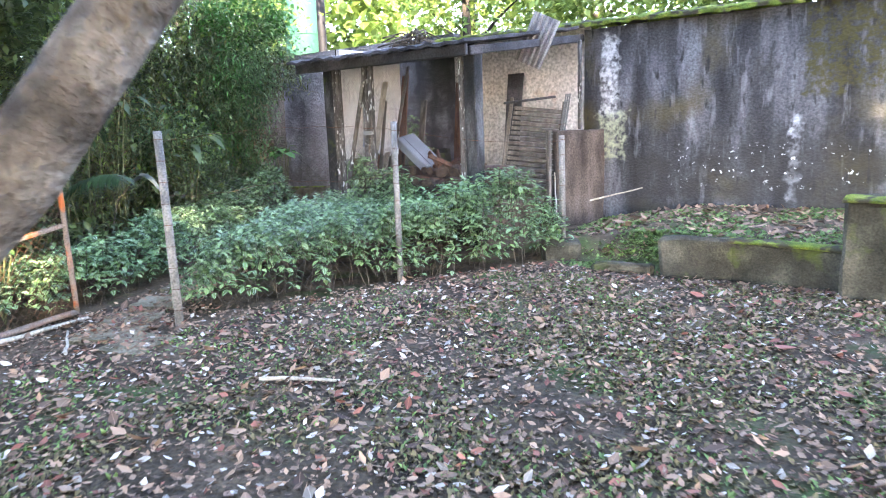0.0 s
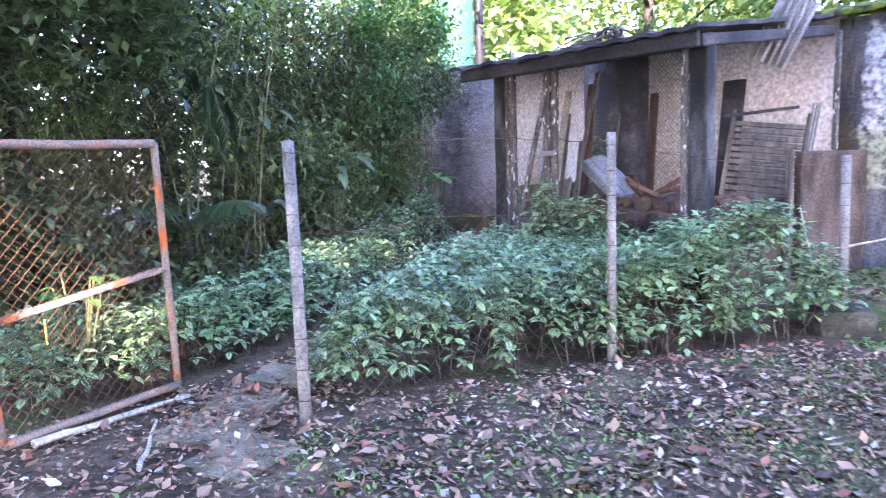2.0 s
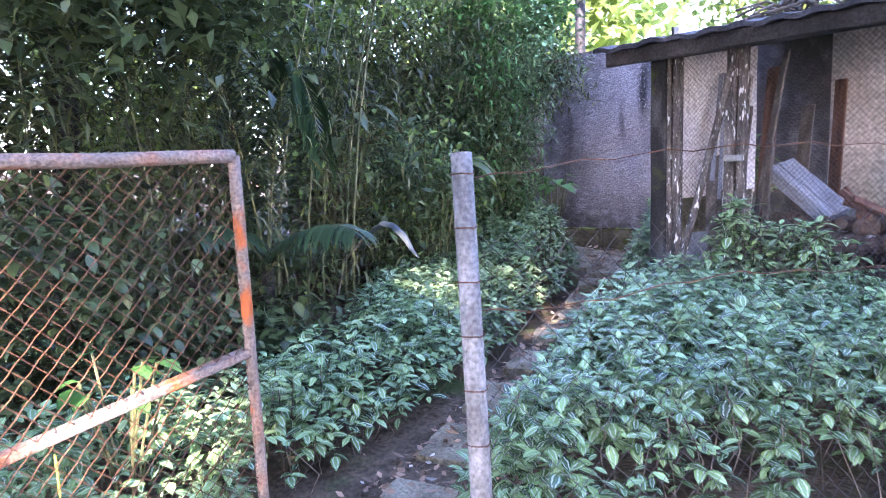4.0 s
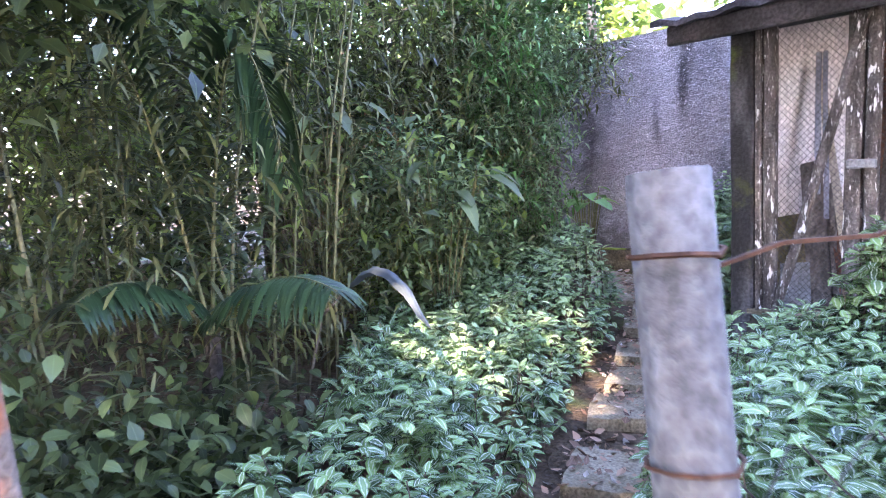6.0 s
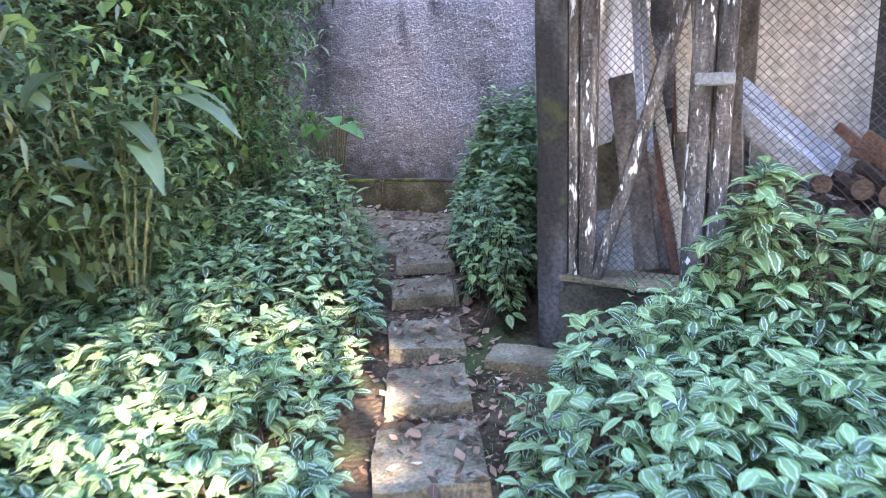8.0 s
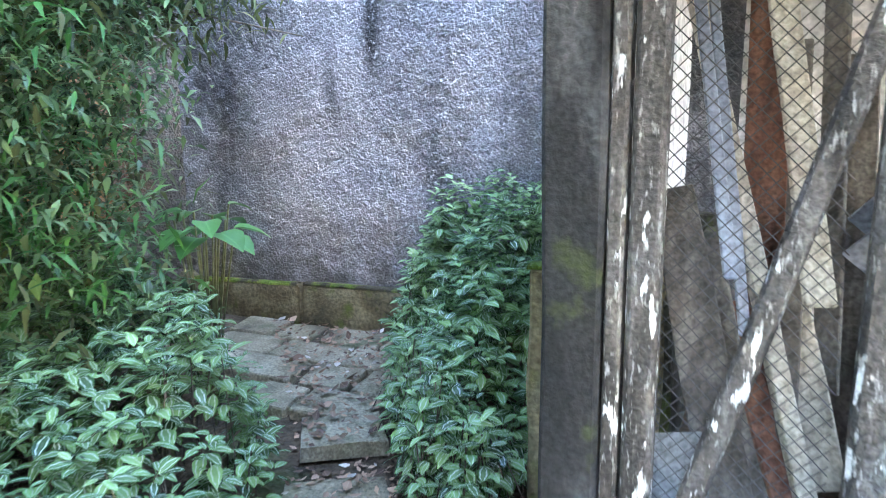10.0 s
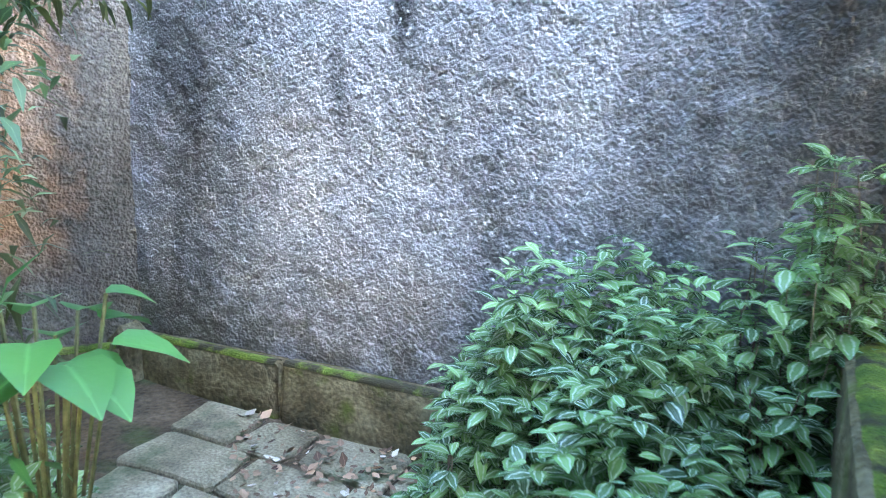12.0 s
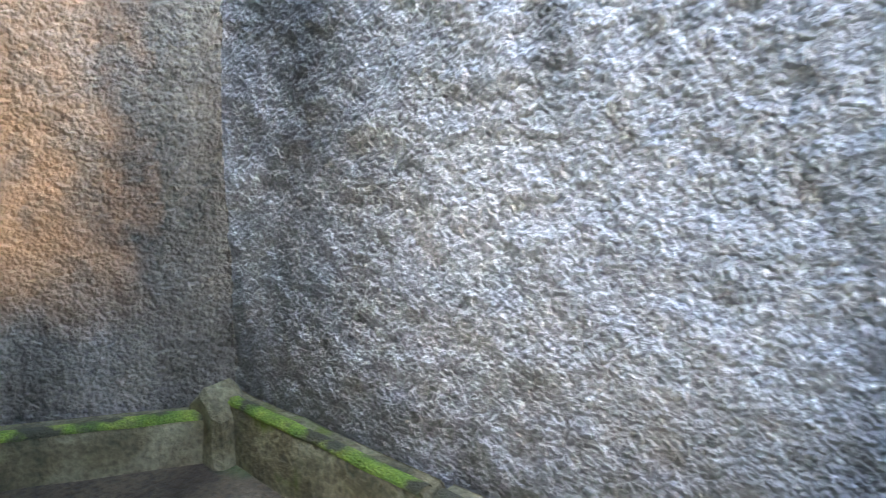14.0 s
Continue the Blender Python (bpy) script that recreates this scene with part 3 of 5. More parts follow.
cinder("lintel", (-4.5, FRONT + 0.08, 2.2), (-2.1, FRONT + 0.08, 2.2), 0.12, 0.10, "roof_edge", "dark eaves beam", 0.006)
cinder("side_beam", (-2.08, 7.3, 2.18), (-2.02, WALL, 2.5), 0.08, 0.1, "roof_edge", "dark beam under the roof's open side", 0.006)
cinder("corner_post", (-1.82, 9.45, 1.28), (-1.82, 9.45, 2.42), 0.05, 0.05, "peeling", "thin pale post", 0.003)
cinder("half_wall", (-2.02, 9.12, 0.64), (-1.66, 9.8, 0.64), 0.10, 1.27, "brown_concrete", "low brown wall beside the shed", 0.015)
cinder("half_wall_post", (-2.07, 9.05, 0.0), (-2.07, 9.05, 1.3), 0.06, 0.08, "wood", "grey post at the low wall's end", 0.004)
# fine wire mesh in the two front bays
def wire_net(x0, x1, z0, z1, y, cell, r):
    bm = bmesh.new()
    W, H = x1 - x0, z1 - z0
    for sgn in (1, -1):
        k = -H
        while k < W:
            if sgn > 0:
                a, b = max(0, k), min(W, k + H)
                p, q = (x0 + a, z0 + a - k), (x0 + b, z0 + b - k)
            else:
                a, b = max(0, k), min(W, k + H)
                p, q = (x0 + a, z1 - (a - k)), (x0 + b, z1 - (b - k))
            if b - a > 0.01:
                d = Vector((q[0] - p[0], 0, q[1] - p[1])).normalized()
                n = Vector((-d.z, 0, d.x)) * r
                o = 0.0015 * sgn
                f = [bm.verts.new(Vector((c[0], y + o + dy, c[1])) + n * s) for c in (p, q) for s, dy in ((1, 0), (-1, 0), (0, -1.7 * r))]
                for u, v in ((0, 1), (1, 2), (2, 0)):
                    bm.faces.new((f[u], f[v], f[v + 3], f[u + 3]))
            k += cell
    return bm


shed_part("wire_net", wire_net(-4.23, -3.83, 0.45, 2.18, FRONT + 0.09, 0.038, 0.0013), "mesh", "fine rusty wire netting")
shed_part("wire_net", wire_net(-3.66, -2.29, 0.45, 2.18, FRONT + 0.09, 0.038, 0.0013), "mesh", "fine rusty wire netting")

# boards leaning inside
boards = (
    (-4.00, 7.60, 0.45, -4.26, 8.0, 1.34, 0.13, 0.02, "wood", "broad dark grey plank leaning in the shed"),
    (-3.81, 7.60, 0.45, -4.24, 8.05, 1.95, 0.048, 0.045, "wood_pale", "pale round-edged pole leaning in the shed"),
    (-3.85, 7.62, 0.45, -4.08, 7.95, 1.02, 0.07, 0.025, "wood_red", "reddish plank leaning in the shed"),
    (-3.92, 7.66, 0.45, -4.14, 8.0, 1.2, 0.045, 0.025, "wood", "grey batten leaning in the shed"),
    (-3.81, 7.7, 0.62, -3.93, 7.97, 1.06, 0.10, 0.02, "wood_pale", "broken pale board in the shed"),
    (-3.86, 7.68, 1.10, -4.02, 8.1, 2.0, 0.075, 0.02, "wood_pale", "weathered pale plank hanging in the shed"),
    (-3.82, 7.9, 0.8, -3.86, 8.4, 2.2, 0.07, 0.02, "wood", "grey plank leaning in the shed"),
    (-4.06, 7.66, 1.15, -4.24, 8.05, 2.05, 0.035, 0.012, "panel", "blue-grey metal strip leaning in the shed"),
    (-4.02, 7.7, 1.0, -4.2, 8.05, 2.05, 0.03, 0.012, "panel", "blue-grey metal strip leaning in the shed"),
    (-3.60, 7.62, 0.45, -3.70, 7.9, 1.45, 0.05, 0.03, "wood", "grey batten leaning against the post"),
    (-4.0, 9.6, 0.4, -4.06, 9.84, 2.05, 0.12, 0.03, "wood_red", "brown plank against the cream wall"),
    (-3.99, 8.25, 0.4, -4.04, 8.55, 2.1, 0.14, 0.02, "wood_red", "wide brown board behind the planks"),
    (-3.72, 8.3, 0.4, -3.76, 8.6, 1.75, 0.12, 0.02, "wood", "grey board behind the planks"),
    (-3.90, 7.72, 0.46, -3.94, 8.0, 1.75, 0.05, 0.02, "wood", "grey plank leaning in the shed"),
    (-3.0, 9.55, 0.4, -3.02, 9.82, 2.1, 0.26, 0.02, "roof_edge", "dark door board standing against the cream wall"),
)
for x0, y0, z0, x1, y1, z1, w_, d_, mt, lb in boards:
    bm = beam((x0, y0, z0), (x1, y1, z1), w_, d_, 0.004, rng.uniform(-0.4, 0.4), 0, 3)
    for v in bm.verts:
        v.co += noise.noise_vector(v.co * 6) * 0.005
    tagged(finish("board", bm, mt), lb, "board", "boards in the shed")
tray = thing("metal_tray", "blue-grey sheet metal box tilted on the firewood", "metal box")
for nm, size, at in (("top_sheet", (0.60, 0.30, 0.012), (0, 0, 0.05)), ("side_sheet", (0.60, 0.012, 0.10), (0, -0.156, 0.0)), ("side_sheet", (0.60, 0.012, 0.10), (0, 0.156, 0.0)), ("end_sheet", (0.012, 0.29, 0.09), (0.294, 0, -0.003)), ("rib", (0.60, 0.02, 0.012), (0, -0.06, 0.062))):
    part(nm, box(size, at, None, 0.003), "panel", tray)
tray.matrix_world = pose(-3.53, 8.15, 1.05, 14, 40, 4)
tagged(finish("metal_sheet", beam((-4.13, 7.56, 0.44), (-4.19, 7.66, 0.72), 0.17, 0.006, 0.001, 0.2), "grey_board"), "torn grey metal sheet leaning low in the shed", "metal sheet")
shed_floor = tagged(finish("shed_floor", box((2.25, 2.4, 0.4), (-3.25, 8.68, 0.2), None, 0.01), "soil"), "earth floor of the shed", "floor", kind="structure")


def log(at, yaw, tilt, r, L):
    t = thing("firewood_log", "rough brown split log on the firewood heap", "firewood", at, "firewood heap")
    n = 9
    pts = [(0, 0, -L / 2), (0.01, 0.006, -L / 6), (-0.006, 0.004, L / 6), (0, 0, L / 2)]
    bm = tube(pts, [r, r * 1.06, r * 0.97, r * 0.93], n, False)
    for v in bm.verts:
        v.co += noise.noise_vector(v.co * 14 + Vector(at) * 5) * r * 0.2
    bark = part("bark", bm, "log", t)
    for z in (-L / 2 + 0.004, L / 2 - 0.004):
        e = bmesh.new()
        bmesh.ops.create_cone(e, cap_ends=True, segments=n, radius1=r * 0.92, radius2=r * 0.9, depth=0.012)
        bmesh.ops.translate(e, vec=(0, 0, z), verts=e.verts)
        part("cut_end", e, "cut", bark, "paler cut end")
    t.rotation_euler = (radians(90 + tilt), 0, radians(yaw))
    return t


for k in range(64):
    row = k // 16
    x = -3.55 + (k % 16) * 0.088 + rng.uniform(-0.03, 0.03)
    log((x, 7.92 + row % 2 * 0.25 + rng.uniform(-0.05, 0.05), 0.46 + row * 0.115 + rng.uniform(-0.015, 0.015)), rng.uniform(-25, 25), rng.uniform(-9, 9), rng.uniform(0.045, 0.075), rng.uniform(0.35, 0.55))
for k in range(9):
    x, y = rng.uniform(-3.4, -2.4), rng.uniform(7.7, 8.1)
    a = rng.uniform(0, 6.28)
    bm = beam((x, y, 0.9), (x + 0.3 * math.cos(a), y + 0.3 * math.sin(a), 0.9 + rng.uniform(0.0, 0.2)), 0.05, 0.03, 0.004, rng.uniform(0, 3), 0, 2)
    tagged(finish("wood_offcut", bm, "wood_red"), "splintered brown offcut on the firewood heap", "wood offcut", "offcuts")


# slatted shutter leaning at the open side
shutter = thing("slatted_shutter", "grey slatted wooden shutter leaning in the shed", "shutter", (-2.35, 9.0, 0.45))
sm = pose(-2.46, 9.12, 0.42, -9, 7, 24)
for u in (-0.31, 0.31):
    ob = part("stile", box((0.05, 0.035, 1.30), (u * 1.15, 0, 0.65), None, 0.004), "wood", shutter)
for k in range(17):
    part("slat", box((0.70, 0.016, 0.056), (0, -0.012, 0.06 + k * 0.074), pose(0, 0, 0, -14), 0.003), "wood", shutter)
shutter.matrix_world = sm
tagged(finish("plank", beam((-2.72, 9.0, 1.66), (-2.12, 9.35, 1.72), 0.04, 0.03, 0.004), "roof_edge"), "dark lath lying on the shutter", "lath")
for k in range(3):
    tagged(finish("pole_stick", tube([(-2.12 + k * 0.03, 9.2, 0.42), (-2.02 + k * 0.03, 9.45, 1.75)], 0.012, 6), "grey_board"), "thin grey rod leaning on the low wall", "rod", "rods")
# loose corrugated sheet hanging over the roof's edge
bm = bmesh.new()
rows = []
for i in range(29):
    u = i / 28
    rows.append([bm.verts.new((0.34 * u - 0.17, 0.022 * math.cos(u * math.tau * 5) + 0.004 * s, 0.62 * v - 0.31)) for s in (0,) for v in (0, 0.33, 0.66, 1)])
for a, b in zip(rows, rows[1:]):
    for k in range(3):
        bm.faces.new((a[k], a[k + 1], b[k + 1], b[k]))
bmesh.ops.solidify(bm, geom=bm.faces[:], thickness=0.006)
bm.transform(pose(-2.03, 8.72, 2.38, 14, 24, 34))
tagged(finish("corrugated_sheet", bm, "corrugated"), "loose pale corrugated sheet hanging from the roof", "roof sheet")
for k in range(26):
    a = rng.uniform(0, 3.1)
    x, y = -3.9 + rng.uniform(-0.35, 0.35), 8.6 + rng.uniform(-0.2, 0.2)
    L = rng.uniform(0.3, 0.6)
    z = 2.5 + rng.uniform(0, 0.14)
    ob = finish("dry_twig", tube([(x - L / 2 * math.cos(a), y - L / 2 * math.sin(a), z), (x, y, z + 0.07), (x + L / 2 * math.cos(a), y + L / 2 * math.sin(a), z - 0.02)], 0.012, 5), "stem")
    tagged(ob, "dry pale twig lying on the shed roof", "twig", "twigs on the roof")

# water trough beside the shed
trough = thing("water_trough", "mossy concrete water trough against the shed", "trough", (-4.6, 8.9, 0))
for nm, size, c in (("front_side", (0.46, 0.14, 1.05), (-4.50, 8.13, 0.52)), ("long_side", (0.165, 1.76, 1.05), (-4.645, 8.95, 0.525)), ("end_side", (0.46, 0.10, 1.05), (-4.50, 9.80, 0.52)), ("partition", (0.28, 0.06, 0.95), (-4.42, 8.78, 0.5)), ("bottom", (0.34, 1.6, 0.2), (-4.44, 8.9, 0.25)), ("inner_side", (0.07, 1.76, 0.98), (-4.28, 8.95, 0.49))):
    bm = box(size, c, None, 0.012, 0.0, 4)
    for v in bm.verts:
        v.co += noise.noise_vector(v.co * 6) * 0.012
    ob = part(nm, bm, "ledge" if nm in ("front_side", "long_side") else "mossy_concrete", trough)
    ob.matrix_parent_inverse = trough.matrix_world.inverted()
mossy_strip("moss_trim", (-4.675, 8.06, 1.045), (-4.66, 9.7, 1.045), 0.10, 0.014, "yellow moss on the trough's rim", 7)
mossy_strip("moss_trim", (-4.74, 8.12, 1.045), (-4.40, 8.13, 1.045), 0.10, 0.014, "yellow moss on the trough's rim", 8)

# ---- stepping stones ----
def slab_stone(x, y, w_, d_, turn, z, seed, label):
    bm = bmesh.new()
    n = 16
    r = np.random.default_rng(seed)
    top, low = [], []
    for k in range(n):
        a = k * math.tau / n
        c, s = math.cos(a), math.sin(a)
        q = 1.0 / max(abs(c), abs(s)) ** 0.97 * r.uniform(0.95, 1.03)
        px, py = c * q * w_ / 2, s * q * d_ / 2
        top.append(bm.verts.new((px * 0.97, py * 0.97, 0.0 + r.uniform(-0.006, 0.006))))
        low.append(bm.verts.new((px, py, -0.07)))
    bm.faces.new(top)
    for k in range(n):
        bm.faces.new((low[k], low[(k + 1) % n], top[(k + 1) % n], top[k]))
    bm.transform(pose(x, y, z, r.uniform(-2, 2), r.uniform(-2, 2), turn))
    return tagged(finish("paving_slab", bm, "slab"), label, "paving slab", "garden path")


STONES = ((-2.45, 3.30, 0.46, 0.36, 40, 0.02), (-2.05, 3.30, 0.4, 0.42, 20, 0.015), (-2.72, 3.62, 0.4, 0.3, 35, 0.02), (-2.98, 4.0, 0.4, 0.34, 32, 0.025), (-3.3, 4.5, 0.42, 0.40, 32, 0.035), (-3.64, 5.06, 0.46, 0.44, 34, 0.05), (-3.98, 5.65, 0.45, 0.44, 34, 0.055),
          (-4.44, 6.31, 0.42, 0.46, 34, 0.065), (-4.75, 6.80, 0.38, 0.42, 34, 0.06), (-5.06, 7.28, 0.40, 0.42, 34, 0.07), (-5.41, 7.82, 0.42, 0.36, 36, 0.11), (-5.75, 8.36, 0.40, 0.36, 38, 0.12))
for k, (x, y, a, b, t, z) in enumerate(STONES):
    slab_stone(x, y, a, b, t, z, k, "worn grey stepping stone set in damp earth")
slab_stone(-4.47, 7.24, 0.36, 0.22, 8, 0.075, 77, "mossy flat stone beside the shed sill")


def flagstone(corners, z, seed):
    """A flat stone over four ground points, with a rounded, uneven rim."""
    r = np.random.default_rng(seed)
    bm = bmesh.new()
    rim = []
    for i in range(4):
        a, b = Vector(corners[i]), Vector(corners[(i + 1) % 4])
        for t in (0.06, 0.35, 0.65, 0.94):
            rim.append(a.lerp(b, t) + Vector((r.uniform(-0.008, 0.008), r.uniform(-0.008, 0.008))))
    mid = sum(rim, Vector((0, 0))) / len(rim)
    rings = []
    for shrink, dz in ((1.0, -0.09), (1.0, -0.014), (0.96, -0.003), (0.55, 0.0)):
        rings.append([bm.verts.new((*(mid + (p - mid) * shrink), z + dz + (0.004 * noise.noise(Vector((p.x * 6, p.y * 6, seed))) if dz > -0.05 else 0))) for p in rim])
    for q, u in zip(rings, rings[1:]):
        for k in range(16):
            bm.faces.new((q[k], q[(k + 1) % 16], u[(k + 1) % 16], u[k]))
    bm.faces.new(rings[-1])
    return tagged(finish("paving_slab", bm, "slab"), "irregular buff paving slab below the wall", "paving slab", "terrace paving")


# paving below the wall, in staggered courses
pr = np.random.default_rng(12)
for j in range(4):
    y0, y1 = 9.79 - 0.335 * (j + 1), 9.79 - 0.335 * j - 0.03
    x = -7.52 + (0.0, 0.03, 0.1, 0.85)[j]
    while x < -5.75 - 0.12 * j:
        wide = pr.uniform(0.34, 0.56)
        pts = [(x, y0), (x + wide - 0.03, y0), (x + wide - 0.03, y1), (x, y1)]
        pts = [(px + (9.8 - py) * 0.12 + pr.uniform(-0.02, 0.02), py + (px + 6.6) * 0.06 + pr.uniform(-0.015, 0.015)) for px, py in pts]
        flagstone(pts, 0.105 + pr.uniform(-0.006, 0.006), int(1000 * (x + 9)) + j)
        x += wide

# ---- fence and gate ----
def fence_post(x0, y0, x1, y1, h, label, thick=0.032):
    t = thing("fence_post", label, "fence post", (x0, y0, 0), "fence posts")
    bm = tube([(0, 0, -0.15), ((x1 - x0) * 0.5, (y1 - y0) * 0.5, h * 0.5), (x1 - x0, y1 - y0, h)], [thick * 1.05, thick * 1.02, thick], 10)
    for v in bm.verts:
        v.co += noise.noise_vector(v.co * 7) * 0.003
    shaft = part("shaft", bm, "post", t, "", True)
    for k in range(9):
        z = 0.12 + k * 0.155
        f = z / h
        cx, cy = (x1 - x0) * f, (y1 - y0) * f
        ring = tube([(cx + thick * 1.12 * math.cos(a * 0.7), cy + thick * 1.12 * math.sin(a * 0.7), z + 0.004 * math.sin(a)) for a in range(10)], 0.0022, 4, False)
        part("wire_loop", ring, "wire", shaft, "rusty wire tied round the post")
    return t


P1, P2 = (-2.2, 3.71), (-1.72, 5.63)
fence_post(*P1, -2.39, 3.80, 1.42, "round grey concrete fence post bound with wire")
fence_post(*P2, -1.76, 5.68, 1.44, "slender grey concrete fence post among the plants", 0.027)
fence_post(-3.0, 2.36, -3.25, 2.46, 1.15, "leaning grey fence post at the gate's hinge")
fence_post(-1.0, 7.4, -1.02, 7.42, 1.25, "grey fence post hidden by the plants")
for k, z in enumerate((1.34, 0.95)):
    a, b = Vector((-2.38, 3.80, z)), Vector((-1.76, 5.68, z + 0.03))
    pts = [a.lerp(b, i / 20) + Vector((0, 0, (0.06 - 0.24 * (i / 20 - 0.5) ** 2 if k == 0 else -0.02 * math.sin(i * 0.5)) + 0.008 * math.sin(i * 2.1))) for i in range(21)]
    ob = finish("barbed_wire", tube(pts, 0.0025, 4), "wire")
    tagged(ob, "rusty strand of fence wire between posts", "wire", "fence wires")
    b2, a2 = Vector((-1.01, 7.41, z - 0.15)), b
    pts = [a2.lerp(b2, i / 14) + Vector((0, 0, -0.05 * math.sin(i / 14 * math.pi))) for i in range(15)]
    tagged(finish("barbed_wire", tube(pts, 0.0025, 4), "wire"), "rusty strand of fence wire between posts", "wire", "fence wires")


def chain_link(corners, cell, r, wob=0.004):
    """Slanting wires both ways in the quad a (low left), b (low right), c (top right), d (top left)."""
    a, b, c, d = (Vector(p) for p in corners)
    W, H = (b - a).length, (d - a).length
    bm = bmesh.new()
    n = (b - a).cross(d - a).normalized()

    def at(u, v):
        return a.lerp(b, u).lerp(d.lerp(c, u), v)

    for sgn in (1, -1):
        k = -H
        while k < W:
            s0, s1 = max(0, k), min(W, k + H)
            if s1 - s0 > 0.02:
                m = max(2, int((s1 - s0) / cell * 2))
                pts = []
                for i in range(m + 1):
                    s = s0 + (s1 - s0) * i / m
                    v = (s - k) / H
                    pts.append(at(s / W, v if sgn > 0 else 1 - v) + n * (wob * (1 if i % 2 else -1) * sgn))
                t = tube(pts, r, 3, False)
                me = bpy.data.meshes.new("t")
                t.to_mesh(me)
                t.free()
                bm.from_mesh(me)
                bpy.data.meshes.remove(me)
            k += cell
    return bm


net = finish("chain_link_fence", chain_link(((-2.2, 3.74, 0.1), (-1.72, 5.6, 0.1), (-1.76, 5.66, 1.18), (-2.38, 3.84, 1.18)), 0.085, 0.0013), "mesh")
tagged(net, "sagging rusty chain-link between the fence posts", "fence")
gate = thing("garden_gate", "open rusty tube gate with chain-link filling", "gate", (-3.0, 2.45, 0))
G = {"bl": (-2.86, 2.50, 0.05), "br": (-3.20, 3.43, 0.04), "tr": (-3.07, 3.36, 1.44), "tl": (-2.98, 2.40, 1.44), "ml": (-2.95, 2.47, 0.60), "mr": (-3.145, 3.39, 0.745)}


def gate_part(name, bm, mat, label="", smooth=True):
    ob = part(name, bm, mat, gate, label, smooth)
    ob.matrix_parent_inverse = gate.matrix_world.inverted()


for nm, a, b, r in (("upright", "br", "tr", 0.021), ("upright", "bl", "tl", 0.021), ("top_rail", "tl", "tr", 0.023), ("bottom_rail", "bl", "br", 0.023)):
    p, q = Vector(G[a]), Vector(G[b])
    gate_part(nm, tube([p.lerp(q, i / 8) + noise.noise_vector(p.lerp(q, i / 8) * 3) * 0.006 for i in range(9)], r, 10), "rust")
gate_part("middle_rail", beam(G["ml"], G["mr"], 0.055, 0.03, 0.004), "rust", "flat rust-red rail", False)
gate_part("chain_link", chain_link((G["bl"], G["br"], G["tr"], G["tl"]), 0.062, 0.0019), "wire", "rusty diamond mesh", False)
tagged(finish("yellow_tape", box((0.02, 0.006, 0.13), (-3.02, 2.75, 0.52), None, 0.002, 0.004, 2), "yellow_tape"), "short yellow plastic strip tied to the gate", "tape")
for k, (a, b, r) in enumerate((((-2.86, 2.62, 0.03), (-3.02, 3.42, 0.03), 0.02), ((-2.2, 2.9, 0.03), (-2.75, 3.15, 0.03), 0.012), ((-0.74, 3.3, 0.025), (-0.36, 3.53, 0.03), 0.014), ((0.6, 2.35, 0.03), (0.85, 2.2, 0.03), 0.015), ((-1.6, 9.3, 0.36), (-1.05, 9.7, 0.5), 0.012), ((-1.5, 8.2, 0.3), (-1.9, 8.9, 0.75), 0.01))):
    a, b = Vector(a), Vector(b)
    a.z += ground_height(a.x, a.y) * (a.z < 0.1)
    b.z += ground_height(b.x, b.y) * (b.z < 0.1)
    pts = [a.lerp(b, i / 6) + noise.noise_vector(a.lerp(b, i / 6) * 5) * 0.012 for i in range(7)]
    tagged(finish("fallen_stick", tube(pts, [r * (1 - 0.4 * i / 6) for i in range(7)], 7), "wood_pale"), "dry pale stick lying on the litter", "stick", "sticks")

